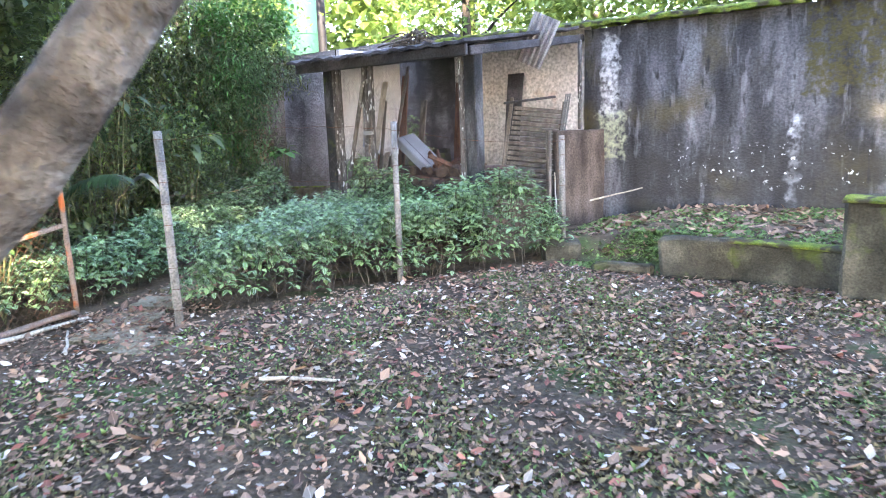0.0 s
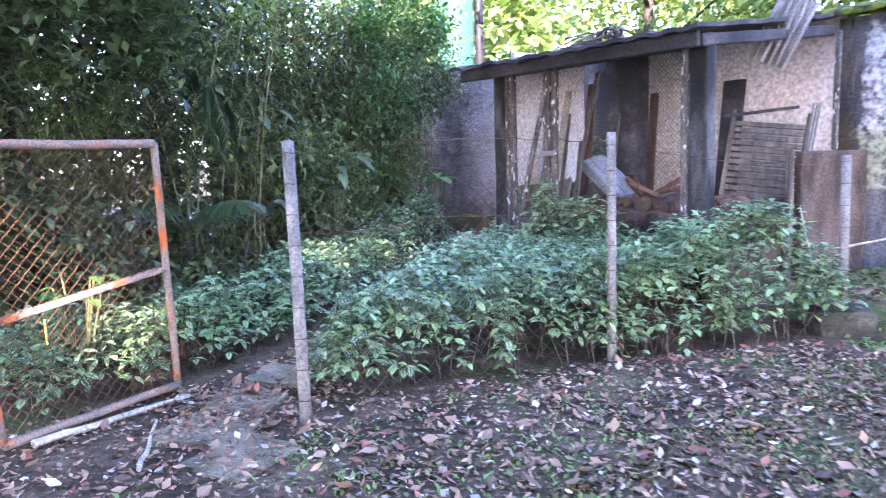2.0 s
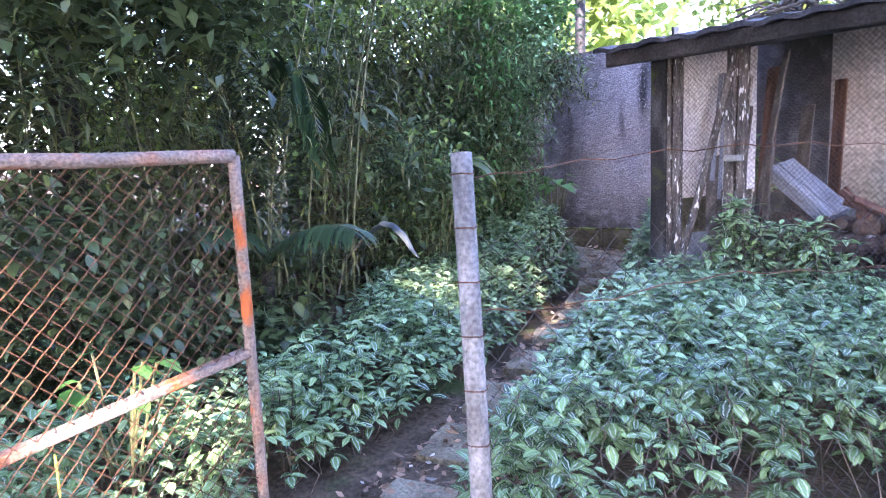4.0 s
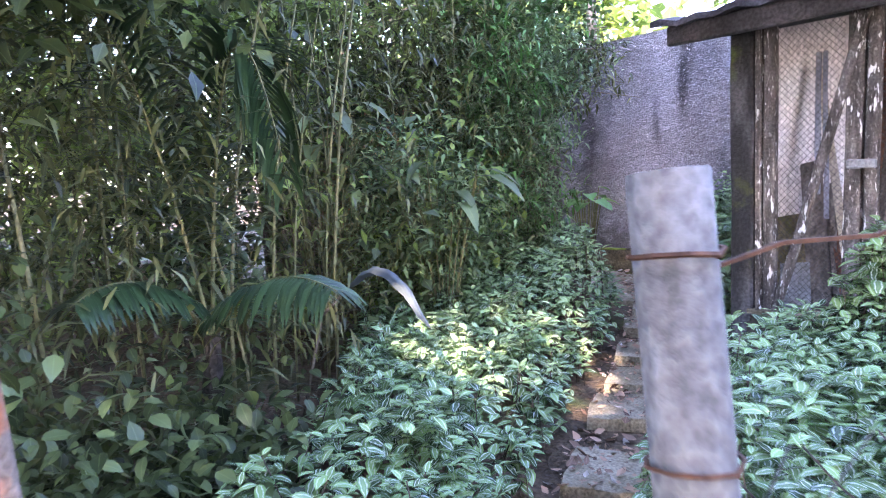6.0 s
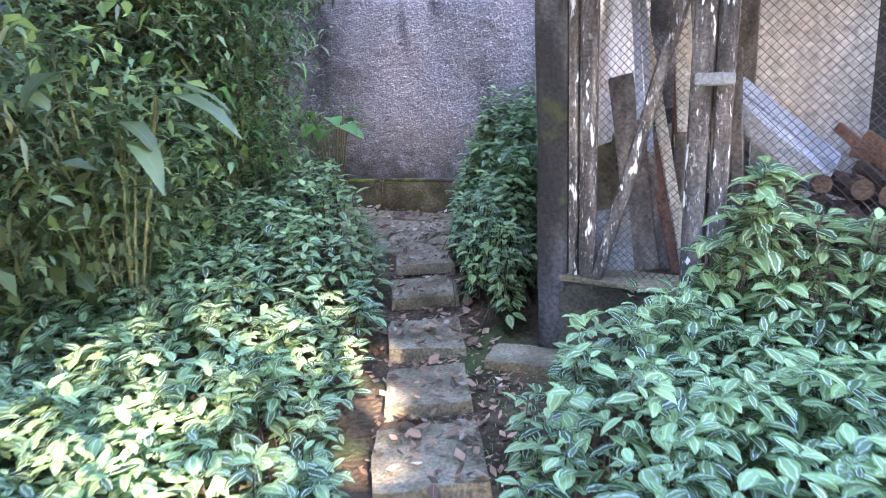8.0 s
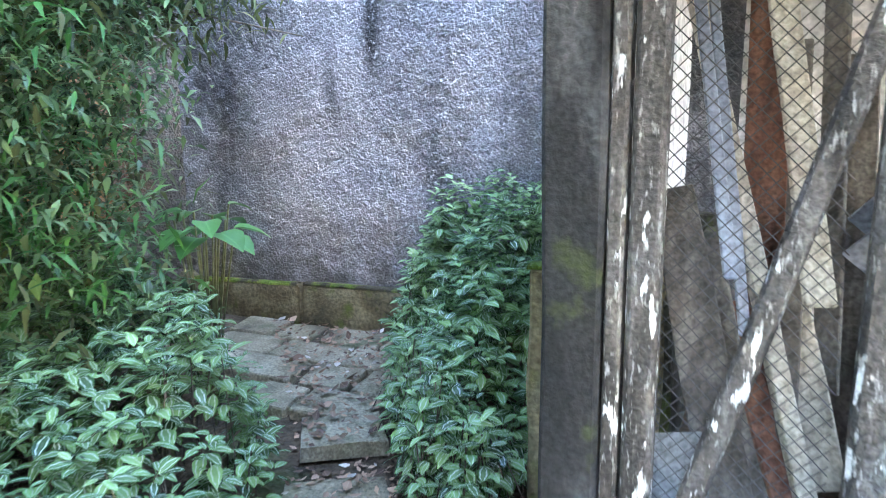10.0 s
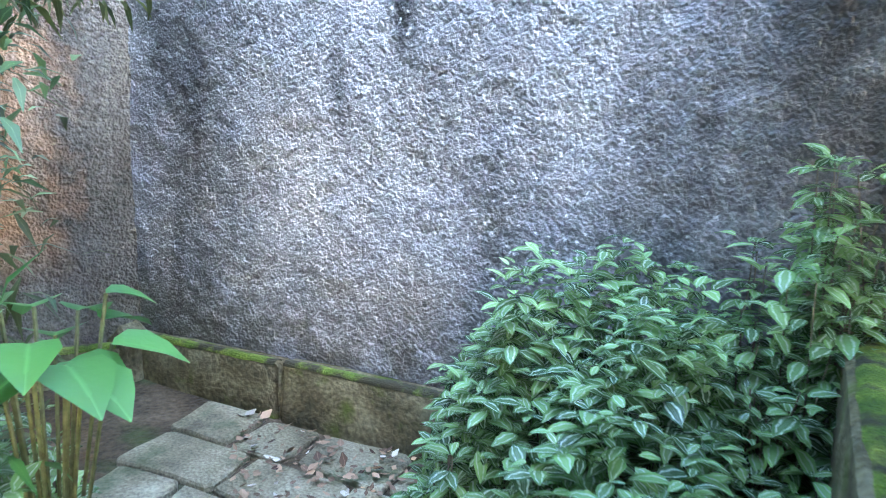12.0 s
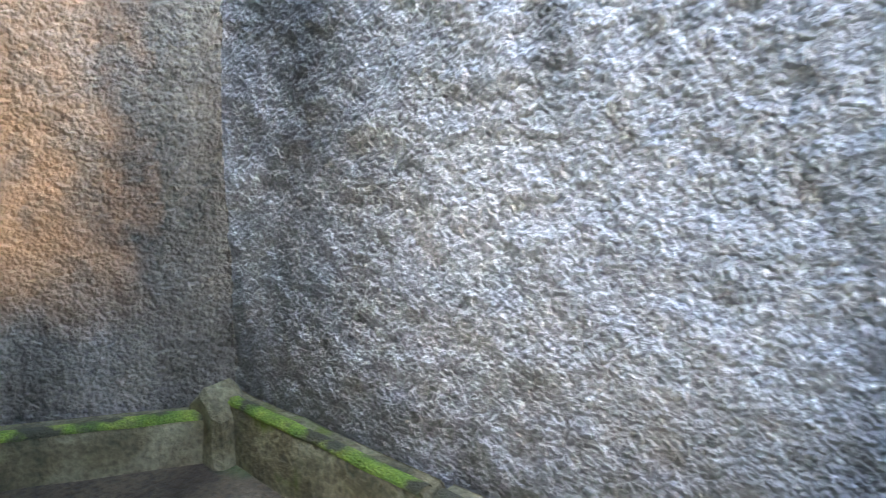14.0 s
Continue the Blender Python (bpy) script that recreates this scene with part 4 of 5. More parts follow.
# ---- ground cover: silver-striped leaves ----
def bed(name, poly, height, density, label, size=0.075, mat="pilea", slope=0.22, whorls=3, uneven=0.08):
    xs, ys = [p[0] for p in poly], [p[1] for p in poly]
    n = int((max(xs) - min(xs)) * (max(ys) - min(ys)) * density * 0.72)
    p = np.stack([rng.uniform(min(xs), max(xs), n), rng.uniform(min(ys), max(ys), n)], 1)
    p = p[inside(poly, p)]
    e = edge_distance(poly, p)
    h = np.array([height(x, y) for x, y in p]) * np.clip(0.45 + 0.55 * e / slope, 0, 1) + uneven * (wavy(p, 3.0) + 0.8 * wavy(p + 7.0, 7.0)) + rng.uniform(-0.045, 0.045, len(p))
    p = p + 0.05 * uneven / 0.08 * np.stack([wavy(p, 2.5), wavy(p + 31.0, 2.5)], 1)
    base = np.array([ground_height(x, y) for x, y in p])
    P, F, U, L = [], [], [], []
    for w_ in range(whorls + 3):
        use = (w_ < whorls) | ((e < 0.16) & (rng.random(len(p)) < 0.45))
        z = h - w_ * 0.085 - rng.uniform(0, 0.03, len(p))
        use &= z > np.where(e < 0.3, 0.13, 0.08) * np.where(rng.random(len(p)) < 0.12, 0.3, 1.0)
        q = np.stack([p[:, 0], p[:, 1], base + z], 1)[use]
        k = 6 if w_ == 0 else 5
        a0 = rng.uniform(0, 6.28, len(q))
        lean = unit(len(q)) * 0.25
        for i in range(k):
            a = a0 + i * 6.283 / k + rng.normal(0, 0.15, len(q))
            pitch = rng.normal(0.32 if w_ == 0 and i % 2 else (0.02 if w_ == 0 else -0.2), 0.2, len(q))
            f = flatdir(a, pitch) + lean * 0.5
            P.append(q + f * 0.012 + rng.normal(0, 0.012, (len(q), 3)))
            F.append(f)
            U.append(np.tile((0, 0, 1.0), (len(q), 1)) + lean)
            L.append(size * 1.08 * rng.uniform(0.55, 1.2, len(q)) * (0.8 if w_ == 0 and i % 2 else 1.0))
    P, F, U, L = (np.concatenate(a) for a in (P, F, U, L))
    ob = leaves(name, P, F, U, L, L * 0.27, mat)
    tagged(ob, label, "ground cover", kind="stuff")
    # stems below
    idx = rng.choice(len(p), min(len(p), 420), replace=False)
    idx = idx[np.argsort(e[idx])][:210]
    vs, qs = [], []
    for j, i in enumerate(idx):
        a, b = np.array((p[i, 0] + rng.normal(0, 0.09), p[i, 1] + rng.normal(0, 0.09), base[i] - 0.01)), np.array((p[i, 0], p[i, 1], base[i] + h[i]))
        for k3, c in enumerate((a, (a + b) / 2 + rng.normal(0, 0.04, 3), b)):
            for ang in (0, 2.1, 4.2):
                vs.append(c + 0.003 * np.array((math.cos(ang), math.sin(ang), 0)))
        for s in (0, 1):
            for t in range(3):
                o = j * 9 + s * 3
                qs.append((o + t, o + (t + 1) % 3, o + 3 + (t + 1) % 3, o + 3 + t))
    tagged(mesh_np("stems_" + name, np.array(vs), np.array(qs), "stem"), "thin brown stems under the leaves", "stems", kind="stuff")


def right_height(x, y):
    return 0.50 + 0.10 * min(1, max(0, (y - 4.4) / 1.5)) + 0.36 * max(0, 1 - math.hypot((x + 1.45) / 0.9, (y - 6.9) / 0.8))


bed("right_bed_plants", [(-2.38, 4.0), (-2.02, 4.75), (-1.62, 5.75), (-1.15, 6.75), (-0.85, 7.25), (-1.5, 7.65), (-2.4, 7.3), (-3.7, 7.3), (-4.05, 6.8), (-4.1, 6.35), (-3.75, 5.65), (-3.3, 4.9), (-2.95, 4.3), (-2.65, 3.95)], right_height, 230,
    "dense bed of silver-striped green leaves beside the path")
bed("left_bed_plants", [(-3.3, 3.55), (-3.55, 4.2), (-3.98, 5.0), (-4.5, 5.85), (-4.95, 6.55), (-5.35, 7.2), (-5.75, 7.85), (-6.3, 8.3), (-7.0, 8.6), (-8.3, 8.4), (-7.6, 6.5), (-6.0, 5.4), (-4.9, 4.6), (-4.35, 3.9), (-4.1, 2.9), (-4.0, 2.2), (-3.3, 2.2), (-3.2, 2.9)], lambda x, y: 0.44 + 0.34 * min(1, max(0, (y - 6.2) / 1.4)) * min(1, max(0, (-5.1 - x) / 0.7)), 165,
    "dense bed of silver-striped leaves along the path")
bed("column_bush_plants", [(-4.62, 7.6), (-4.98, 7.66), (-5.25, 8.1), (-5.6, 8.65), (-5.92, 9.15), (-6.08, 9.72), (-4.78, 9.72), (-4.78, 8.0)], lambda x, y: 0.76 + 0.34 * min(1, max(0, (y - 8.4) / 0.9)) * min(1, max(0, (x + 6.15) / 0.35)) + 0.2 * min(1, max(0, (x + 5.4) / 0.7)) * min(1, max(0, (y - 8.3) / 0.8)), 330,
    "tall bush of silver-striped leaves beside the column", 0.075, whorls=5, uneven=0.17, slope=0.34)
bed("trough_plants", [(-4.95, 9.2), (-4.80, 9.1), (-4.45, 9.45), (-4.43, 9.85), (-5.3, 9.85)], lambda x, y: 1.38, 300, "tall striped leaves behind the water trough", 0.085, whorls=6, uneven=0.15)
bed("sill_plants", [(-2.7, 6.75), (-3.55, 6.7), (-3.8, 7.05), (-3.75, 7.34), (-2.4, 7.34)], lambda x, y: 0.86 + 0.14 * max(0, 1 - abs(x + 3.45) / 0.4), 240, "striped leaves growing up before the sill", 0.095, uneven=0.14)

# weeds on the terrace
def tufts(name, poly, density, size, mat, label, shape="blade", tall=1.2):
    xs, ys = [p[0] for p in poly], [p[1] for p in poly]
    n = int((max(xs) - min(xs)) * (max(ys) - min(ys)) * density)
    p = np.stack([rng.uniform(min(xs), max(xs), n), rng.uniform(min(ys), max(ys), n)], 1)
    p = p[inside(poly, p)]
    keep = wavy(p, 1.4) + rng.normal(0, 0.15, len(p)) > -0.02
    p = p[keep]
    q = np.stack([p[:, 0], p[:, 1], [ground_height(x, y) for x, y in p]], 1)
    f = flatdir(rng.uniform(0, 6.28, len(q)), rng.uniform(0.1, tall, len(q)))
    L = size * rng.uniform(0.5, 1.3, len(q))
    tagged(leaves(name, q, f, np.tile((0, 0, 1.0), (len(q), 1)) + unit(len(q)) * 0.3, L, L * (0.3 if shape != "blade" else 0.09), mat, shape), label, "weeds", kind="stuff")


tufts("terrace_weeds", [(-1.2, 7.3), (4.5, 7.3), (4.5, 9.9), (-1.7, 9.9)], 1700, 0.045, "grass", "low green weeds on the raised bed", "simple", 0.8)
LAWN = [(-2.2, 1.2), (4.2, 1.2), (4.2, 6.9), (0, 6.9), (-1.1, 6.5), (-2.0, 4.5)]
tufts("lawn_grass", LAWN, 700, 0.03, "grass", "sparse green grass among dead leaves", "spear")
tufts("lawn_moss", [(-0.9, 1.6), (3.6, 1.6), (3.6, 6.9), (0, 6.9), (-0.8, 6.5)], 2400, 0.032, "dry_moss", "hummocks of dry olive moss on the yard", "spear", 1.0)
tufts("slope_weeds", [(-1.1, 6.95), (0.25, 6.98), (0.3, 7.6), (-1.5, 7.9)], 2600, 0.045, "grass", "green weeds on the slope up to the raised bed", "simple", 0.9)
tufts("path_moss", [(-2.8, 3.6), (-2.4, 3.6), (-4.0, 6.3), (-4.3, 7.2), (-5.2, 7.5), (-4.7, 6.4), (-3.4, 4.6)], 900, 0.028, "grass", "moss and small weeds between the stepping stones")


# ---- dead leaves ----
def top_height(x, y):
    z = ground_height(x, y)
    for sx_, sy_, a, b, t, h in STONES:
        c, s_ = math.cos(radians(t)), math.sin(radians(t))
        u, v = (x - sx_) * c + (y - sy_) * s_, -(x - sx_) * s_ + (y - sy_) * c
        if abs(u) < a / 2 and abs(v) < b / 2:
            z = max(z, h + 0.008)
    if y > 8.45 and x < -5.6:
        z = max(z, 0.112)
    return z


def litter(name, poly, n, mat, size, label, shape="curl"):
    xs, ys = [p[0] for p in poly], [p[1] for p in poly]
    p = np.stack([rng.uniform(min(xs), max(xs), n), rng.uniform(min(ys), max(ys), n)], 1)
    p = p[inside(poly, p)]
    q = np.stack([p[:, 0], p[:, 1], [top_height(x, y) + 0.006 for x, y in p]], 1)
    q[:, 2] += rng.uniform(0, 0.018, len(q))
    f = flatdir(rng.uniform(0, 6.28, len(q)), rng.normal(0, 0.28, len(q)))
    L = size * rng.lognormal(0, 0.35, len(q))
    tagged(leaves(name, q, f, np.tile((0, 0, 1.0), (len(q), 1)) + unit(len(q)) * 0.55, L, L * rng.uniform(0.22, 0.38, len(q)), mat, shape, 0.35), label, "dead leaves", kind="stuff")


YARD = [(-3.2, -1.0), (5.5, -1.0), (5.5, 7.0), (0.2, 7.0), (-1.0, 6.9), (-1.8, 5.4), (-2.3, 4.1), (-2.6, 4.2), (-3.2, 3.4)]
litter("dead_leaves", YARD, 46000, "litter", 0.029, "carpet of small brown fallen leaves")
litter("broad_dead_leaves", YARD, 4500, "litter", 0.05, "larger brown fallen leaves")
litter("red_dead_leaves", YARD, 2600, "red_litter", 0.042, "scattered reddish fallen leaves")
litter("pale_dead_leaves", YARD, 5200, "pale_litter", 0.034, "scattered pale fallen leaves")
PATHWAY = [(-3.12, 3.2), (-2.25, 3.2), (-2.3, 3.7), (-3.8, 5.8), (-4.1, 6.6), (-4.5, 7.3), (-5.0, 7.7), (-5.4, 8.3), (-6.1, 9.7), (-7.3, 9.7), (-5.9, 8.2), (-5.2, 7.0), (-4.4, 5.8), (-3.4, 4.2)]
litter("path_litter", PATHWAY, 13000, "litter", 0.036, "brown leaves strewn on the path")
litter("pale_path_litter", PATHWAY, 1000, "pale_litter", 0.036, "pale leaves strewn on the path")
litter("terrace_litter", [(-1.0, 7.3), (4, 7.3), (4, 9.8), (-1.5, 9.8)], 3000, "litter", 0.055, "brown leaves on the raised bed")


# ---- thicket on the west side ----
def cloud(name, centre, radii, n, size, mat, label, shape="oval", ratio=0.3, droop=-0.3, clump=0.25, seed=0, keep_out=None, category="foliage"):
    """Leaves in loose clumps filling an uneven ellipsoid."""
    m = max(6, int(n / 45))
    c = unit(m) * rng.uniform(0.35, 1.0, (m, 1)) ** 0.5 * np.array(radii)
    q = c[rng.integers(0, m, n)] + rng.normal(0, clump, (n, 3)) + np.array(centre)
    keep = q[:, 2] > 0.05
    if keep_out is not None:
        keep &= keep_out(q)
    q = q[keep]
    a = rng.uniform(0, 6.28, len(q))
    f = flatdir(a, rng.normal(droop, 0.45, len(q)))
    L = size * rng.uniform(0.6, 1.3, len(q))
    ob = leaves(name, q, f, np.tile((0, 0, 1.0), (len(q), 1)) + unit(len(q)) * 0.4, L, L * ratio, mat, shape)
    return tagged(ob, label, category, kind="stuff")


def clear_of_walk(q):
    """Keeps foliage off the path, the beds' air space and the walk."""
    t = (q[:, 1] - 2.0) / 7.9
    line = -3.7 - 3.6 * np.clip(t, 0, 1)
    return (q[:, 0] < line) & ((q[:, 1] < 8.5) | (q[:, 2] > 2.9) | (q[:, 0] < -8.2))


for k, (c, r, n, s, mt, sh, ra, lb) in enumerate((
    ((-6.6, 4.6, 1.3), (1.6, 1.8, 1.3), 5200, 0.13, "bamboo_leaf", "blade", 0.075, "tangle of narrow bamboo leaves"),
    ((-5.6, 3.0, 1.5), (1.0, 1.4, 1.4), 4200, 0.13, "bamboo_leaf", "blade", 0.075, "tangle of narrow bamboo leaves beside the gate"),
    ((-7.6, 6.6, 1.6), (1.2, 1.3, 1.5), 5000, 0.12, "bamboo_leaf", "blade", 0.08, "bamboo leaves before the wall"),
    ((-7.4, 8.2, 1.5), (0.7, 0.6, 1.2), 2400, 0.12, "bamboo_leaf", "blade", 0.09, "bamboo leaves hanging before the wall"),
    ((-7.2, 5.6, 0.9), (1.3, 1.6, 0.8), 2600, 0.11, "shrub", "oval", 0.32, "dark green shrub leaves"),
    ((-8.6, 4.0, 2.2), (2.0, 2.6, 2.0), 9000, 0.12, "shrub", "oval", 0.3, "dense dark shrub leaves"),
    ((-9.2, 7.5, 2.8), (1.6, 1.8, 1.4), 6000, 0.10, "far_leaf", "oval", 0.3, "light green leaves above the wall's corner"),
    ((-6.2, 2.0, 2.6), (1.6, 1.6, 1.6), 5000, 0.11, "shrub", "oval", 0.3, "shrub leaves over the gate"),
    ((-8.2, 5.6, 2.6), (1.2, 2.2, 1.6), 3500, 0.09, "shrub", "oval", 0.3, "small shrub leaves of the thicket"),
    ((-11.5, 5.0, 3.6), (2.4, 4.0, 3.0), 11000, 0.15, "far_leaf", "oval", 0.3, "sunlit leaves behind the thicket"),
    ((-6.95, 7.45, 1.3), (0.75, 0.6, 1.5), 5200, 0.12, "bamboo_leaf", "blade", 0.09, "bamboo clump leaning before the wall"),
    ((-8.0, 7.7, 2.2), (0.9, 0.8, 1.6), 5200, 0.13, "bamboo_leaf", "blade", 0.1, "bamboo leaves in the wall's corner"),
    ((-8.6, 6.4, 3.0), (1.2, 1.6, 1.4), 5000, 0.10, "far_leaf", "oval", 0.3, "light green leaves above the thicket"),
    ((-14.0, 3.0, 3.5), (1.6, 6.0, 3.4), 9000, 0.32, "far_leaf", "oval", 0.33, "broad leaves of the wood behind the thicket"),
    ((-12.5, -3.0, 3.5), (3.0, 3.0, 3.4), 6000, 0.3, "shrub", "oval", 0.33, "broad leaves of the wood behind the gate"),
    # extra overhead leaves, added to shade the bed below
    ((-5.4, 3.5, 2.7), (0.9, 1.0, 0.6), 3000, 0.12, "shrub", "oval", 0.3, "dark shrub leaves added over the bed for shade"),
    ((-6.9, 6.5, 1.1), (0.8, 0.9, 0.9), 1200, 0.10, "far_leaf", "oval", 0.26, "light green leaves of undergrowth"),
    ((-6.7, 4.6, 1.6), (0.9, 1.2, 1.2), 700, 0.09, "far_leaf", "oval", 0.26, "light green leaves among the bamboo"),
    ((-8.6, 1.0, 3.6), (2.4, 2.6, 3.0), 8000, 0.15, "shrub", "oval", 0.3, "dark leaves behind the gate"),
)):
    cloud("thicket_leaves", c, r, n, s, mt, lb, "simple" if sh == "oval" else "spear", ra, keep_out=clear_of_walk)
cloud("overhanging_leaves", (-7.15, 8.55, 2.35), (0.75, 0.5, 0.36), 2600, 0.11, "bamboo_leaf", "bamboo sprays hanging before the wall", "blade", 0.09, clump=0.14, keep_out=lambda q: (q[:, 2] > 1.92) & (q[:, 0] < -6.25) & (q[:, 1] < 9.6))
cloud("overhanging_leaves", (-7.2, 8.3, 2.7), (0.9, 0.6, 0.5), 3600, 0.07, "hedge", "small dark leaves of a branch before the wall", "simple", 0.3, clump=0.16, keep_out=lambda q: (q[:, 2] > 2.0) & (q[:, 0] < -6.3) & (q[:, 1] < 9.6))
for a, b, c in (((-7.9, 7.6, 1.9), (-7.1, 8.4, 2.2), (-6.4, 9.05, 2.02)), ((-8.0, 7.7, 2.4), (-7.3, 8.5, 2.45), (-6.7, 9.2, 2.2)), ((-7.8, 7.4, 2.2), (-7.0, 8.0, 2.5), (-6.4, 8.4, 2.45))):
    tagged(finish("overhanging_branch", tube([a, b, c], [0.014, 0.009, 0.004], 6), "stem", smooth=True), "thin bare branch hanging before the wall", "branch", "branches")
# shrubs between the beds and the wall's corner
def near_wall(q):
    return (q[:, 0] < -6.02 - 0.35 * (q[:, 1] - 7.4)) & (q[:, 1] < 8.35 + 1.2 * (q[:, 2] > 2.1)) & (q[:, 2] > 0.5)


for c, r, n, sz, mt, sh, ra, lb in (
    ((-6.75, 7.55, 1.35), (0.55, 0.5, 0.9), 5600, 0.07, "hedge", "spear", 0.17, "narrow-leaved green shrub beside the path"),
    ((-6.9, 7.9, 2.1), (0.6, 0.5, 0.7), 4200, 0.07, "hedge", "spear", 0.17, "narrow-leaved green shrub before the wall"),
    ((-7.75, 7.75, 1.9), (0.5, 0.4, 1.3), 4400, 0.07, "hedge", "simple", 0.28, "small-leaved green shrub in the wall's corner"),
    ((-6.6, 7.5, 1.6), (0.45, 0.45, 1.0), 1500, 0.12, "bright_leaf", "spear", 0.085, "light green bamboo sprays among the shrubs"),
    ((-7.2, 8.2, 3.2), (0.9, 0.6, 0.6), 3000, 0.085, "bright_leaf", "simple", 0.3, "light green leaves above the wall's edge"),
    ((-6.4, 6.3, 1.1), (0.5, 0.6, 0.6), 3600, 0.075, "hedge", "spear", 0.18, "low narrow-leaved shrub beside the bed")):
    cloud("shrub_leaves", c, r, n, sz, mt, lb, sh, ra, clump=0.15, keep_out=near_wall)
# undergrowth behind the gate
for c, r, n, sz, ra, lb in (
    ((-5.2, 2.6, 0.75), (0.8, 1.0, 0.8), 4200, 0.09, 0.28, "dark undergrowth behind the gate"),
    ((-4.55, 3.0, 0.35), (0.5, 0.9, 0.35), 1800, 0.08, 0.3, "low dark undergrowth behind the gate"),
    ((-5.0, 3.9, 0.28), (0.5, 0.7, 0.25), 2400, 0.085, 0.3, "dark leaves under the palm")):
    cloud("undergrowth_leaves", c, r, n, sz, "shrub", lb, "oval", ra, clump=0.14, keep_out=lambda q: q[:, 0] < -3.9)
# high canopy out of view, added to shade the thicket, gate and left bed
for c, r, n in (((-6.2, 3.2, 4.6), (2.6, 2.4, 0.9), 4200), ((-4.6, 1.2, 4.6), (2.2, 2.2, 0.9), 3200)):
    cloud("shading_canopy_leaves", c, r, n, 0.32, "shrub", "unseen dark canopy added to shade the thicket and bed", "simple", 0.33)
# canes
for k in range(42):
    x, y = rng.uniform(-8.6, -4.6), rng.uniform(1.6, 8.4)
    line = -4.1 - 3.6 * min(1, max(0, (y - 2.0) / 7.9))
    if x > line:
        x = line - rng.uniform(0.1, 1.5)
    h = rng.uniform(2.2, 5.0)
    dx, dy = rng.normal(0, 0.35, 2)
    if dx > 0:
        dx *= 0.4
    r = rng.uniform(0.006, 0.015)
    z0 = ground_height(x, y) - 0.05
    pts = [(x + dx * t * t, y + dy * t * t, z0 + h * t) for t in (0, 0.2, 0.4, 0.6, 0.8, 1.0)]
    tagged(finish("bamboo_cane", tube(pts, [r * (1 - 0.6 * t) for t in (0, 0.2, 0.4, 0.6, 0.8, 1.0)], 6), "cane", smooth=True), "thin yellow-green bamboo cane in the thicket", "bamboo", "bamboo canes")


def frond(name, base, tip, sag, n, leaflet, mat, parent, droop=0.5, label=""):
    """A feathered palm leaf: rib and leaflets."""
    base, tip = Vector(base), Vector(tip)
    pts = [base.lerp(tip, t) + Vector((0, 0, sag * 4 * t * (1 - t))) for t in np.linspace(0, 1, 13)]
    rib = part("rib", tube(pts, [0.012 * (1 - 0.8 * i / 12) for i in range(13)], 6), "cane", parent)
    P, F, U, L = [], [], [], []
    for i in range(n):
        t = 0.12 + 0.87 * i / n
        k = min(11, int(t * 12))
        p = pts[k].lerp(pts[k + 1], t * 12 - k)
        d = (pts[k + 1] - pts[k]).normalized()
        s = d.cross(Vector((0, 0, 1))).normalized()
        for sg in (-1, 1):
            f = s * sg + d * 0.85 + Vector((0, 0, -droop + rng.normal(0, 0.08)))
            P.append(p)
            F.append(f)
            U.append(Vector((0, 0, 1)) + s * 0.2)
            L.append(leaflet * (0.45 + 1.0 * math.sin(math.pi * (0.12 + 0.8 * t))) * rng.uniform(0.85, 1.1))
    L = np.array(L)
    ob = leaves(name, np.array([tuple(p) for p in P]), np.array([tuple(p) for p in F]), np.array([tuple(p) for p in U]), L, np.full(len(L), 0.016), mat, "blade", 0.3)
    ob.parent = parent
    if label:
        tagged(ob, label)
    return ob


palm = thing("palm", "young palm with long dark feathered fronds in the thicket", "palm", (-5.6, 4.4, 0.0))
part("trunk", tube([(0, 0, -0.1), (0.02, 0, 0.3), (0.03, 0.02, 0.65)], [0.07, 0.06, 0.04], 9), "dark_bark", palm, "short fibrous trunk")
for tip, sag, n, l in (((1.28, 0.11, 1.0), 0.16, 38, 0.23), ((0.5, 0.3, 1.35), 1.05, 46, 0.34), ((0.75, -0.7, 1.0), 0.18, 32, 0.22), ((-1.1, 0.6, 1.6), 0.4, 30, 0.30), ((0.35, -0.5, 2.3), 0.3, 36, 0.32)):
    frond("leaflet_fan", (0.03, 0.02, 0.62), tip, sag, n, l, "palm", palm)
# dry grey palm leaf that arches over the bed
dry = thing("dry_palm_leaf", "curved grey dead palm leaf hanging over the bed", "dead leaf", (-4.19, 4.83, 0.83))
bm = bmesh.new()
prev = None
for i in range(21):
    t = i / 20
    c = Vector((-0.95 + 0.95 * t, 0.16 - 0.16 * t, 0.02 + 0.17 * math.sin(min(1.0, t * 1.1) * 2.5) - 0.13 * t ** 4))
    w_ = 0.034 * math.sin(math.pi * min(0.98, 0.1 + 0.88 * t)) + 0.002
    cur = [bm.verts.new(c + Vector((0.3 * u * w_, u * w_, -abs(u) * w_ * 0.75 + 0.004 * math.sin(i * 1.7 + u)))) for u in (-1, -0.5, 0, 0.5, 1)]
    if prev:
        for k in range(4):
            bm.faces.new((prev[k], prev[k + 1], cur[k + 1], cur[k]))
    prev = cur
part("blade", bm, "silver_leaf", dry, "", True)
part("stalk", tube([(-0.95, 0.16, 0.02), (-1.15, 0.1, -0.15), (-1.3, 0.0, -0.8)], 0.008, 5), "stem", dry)


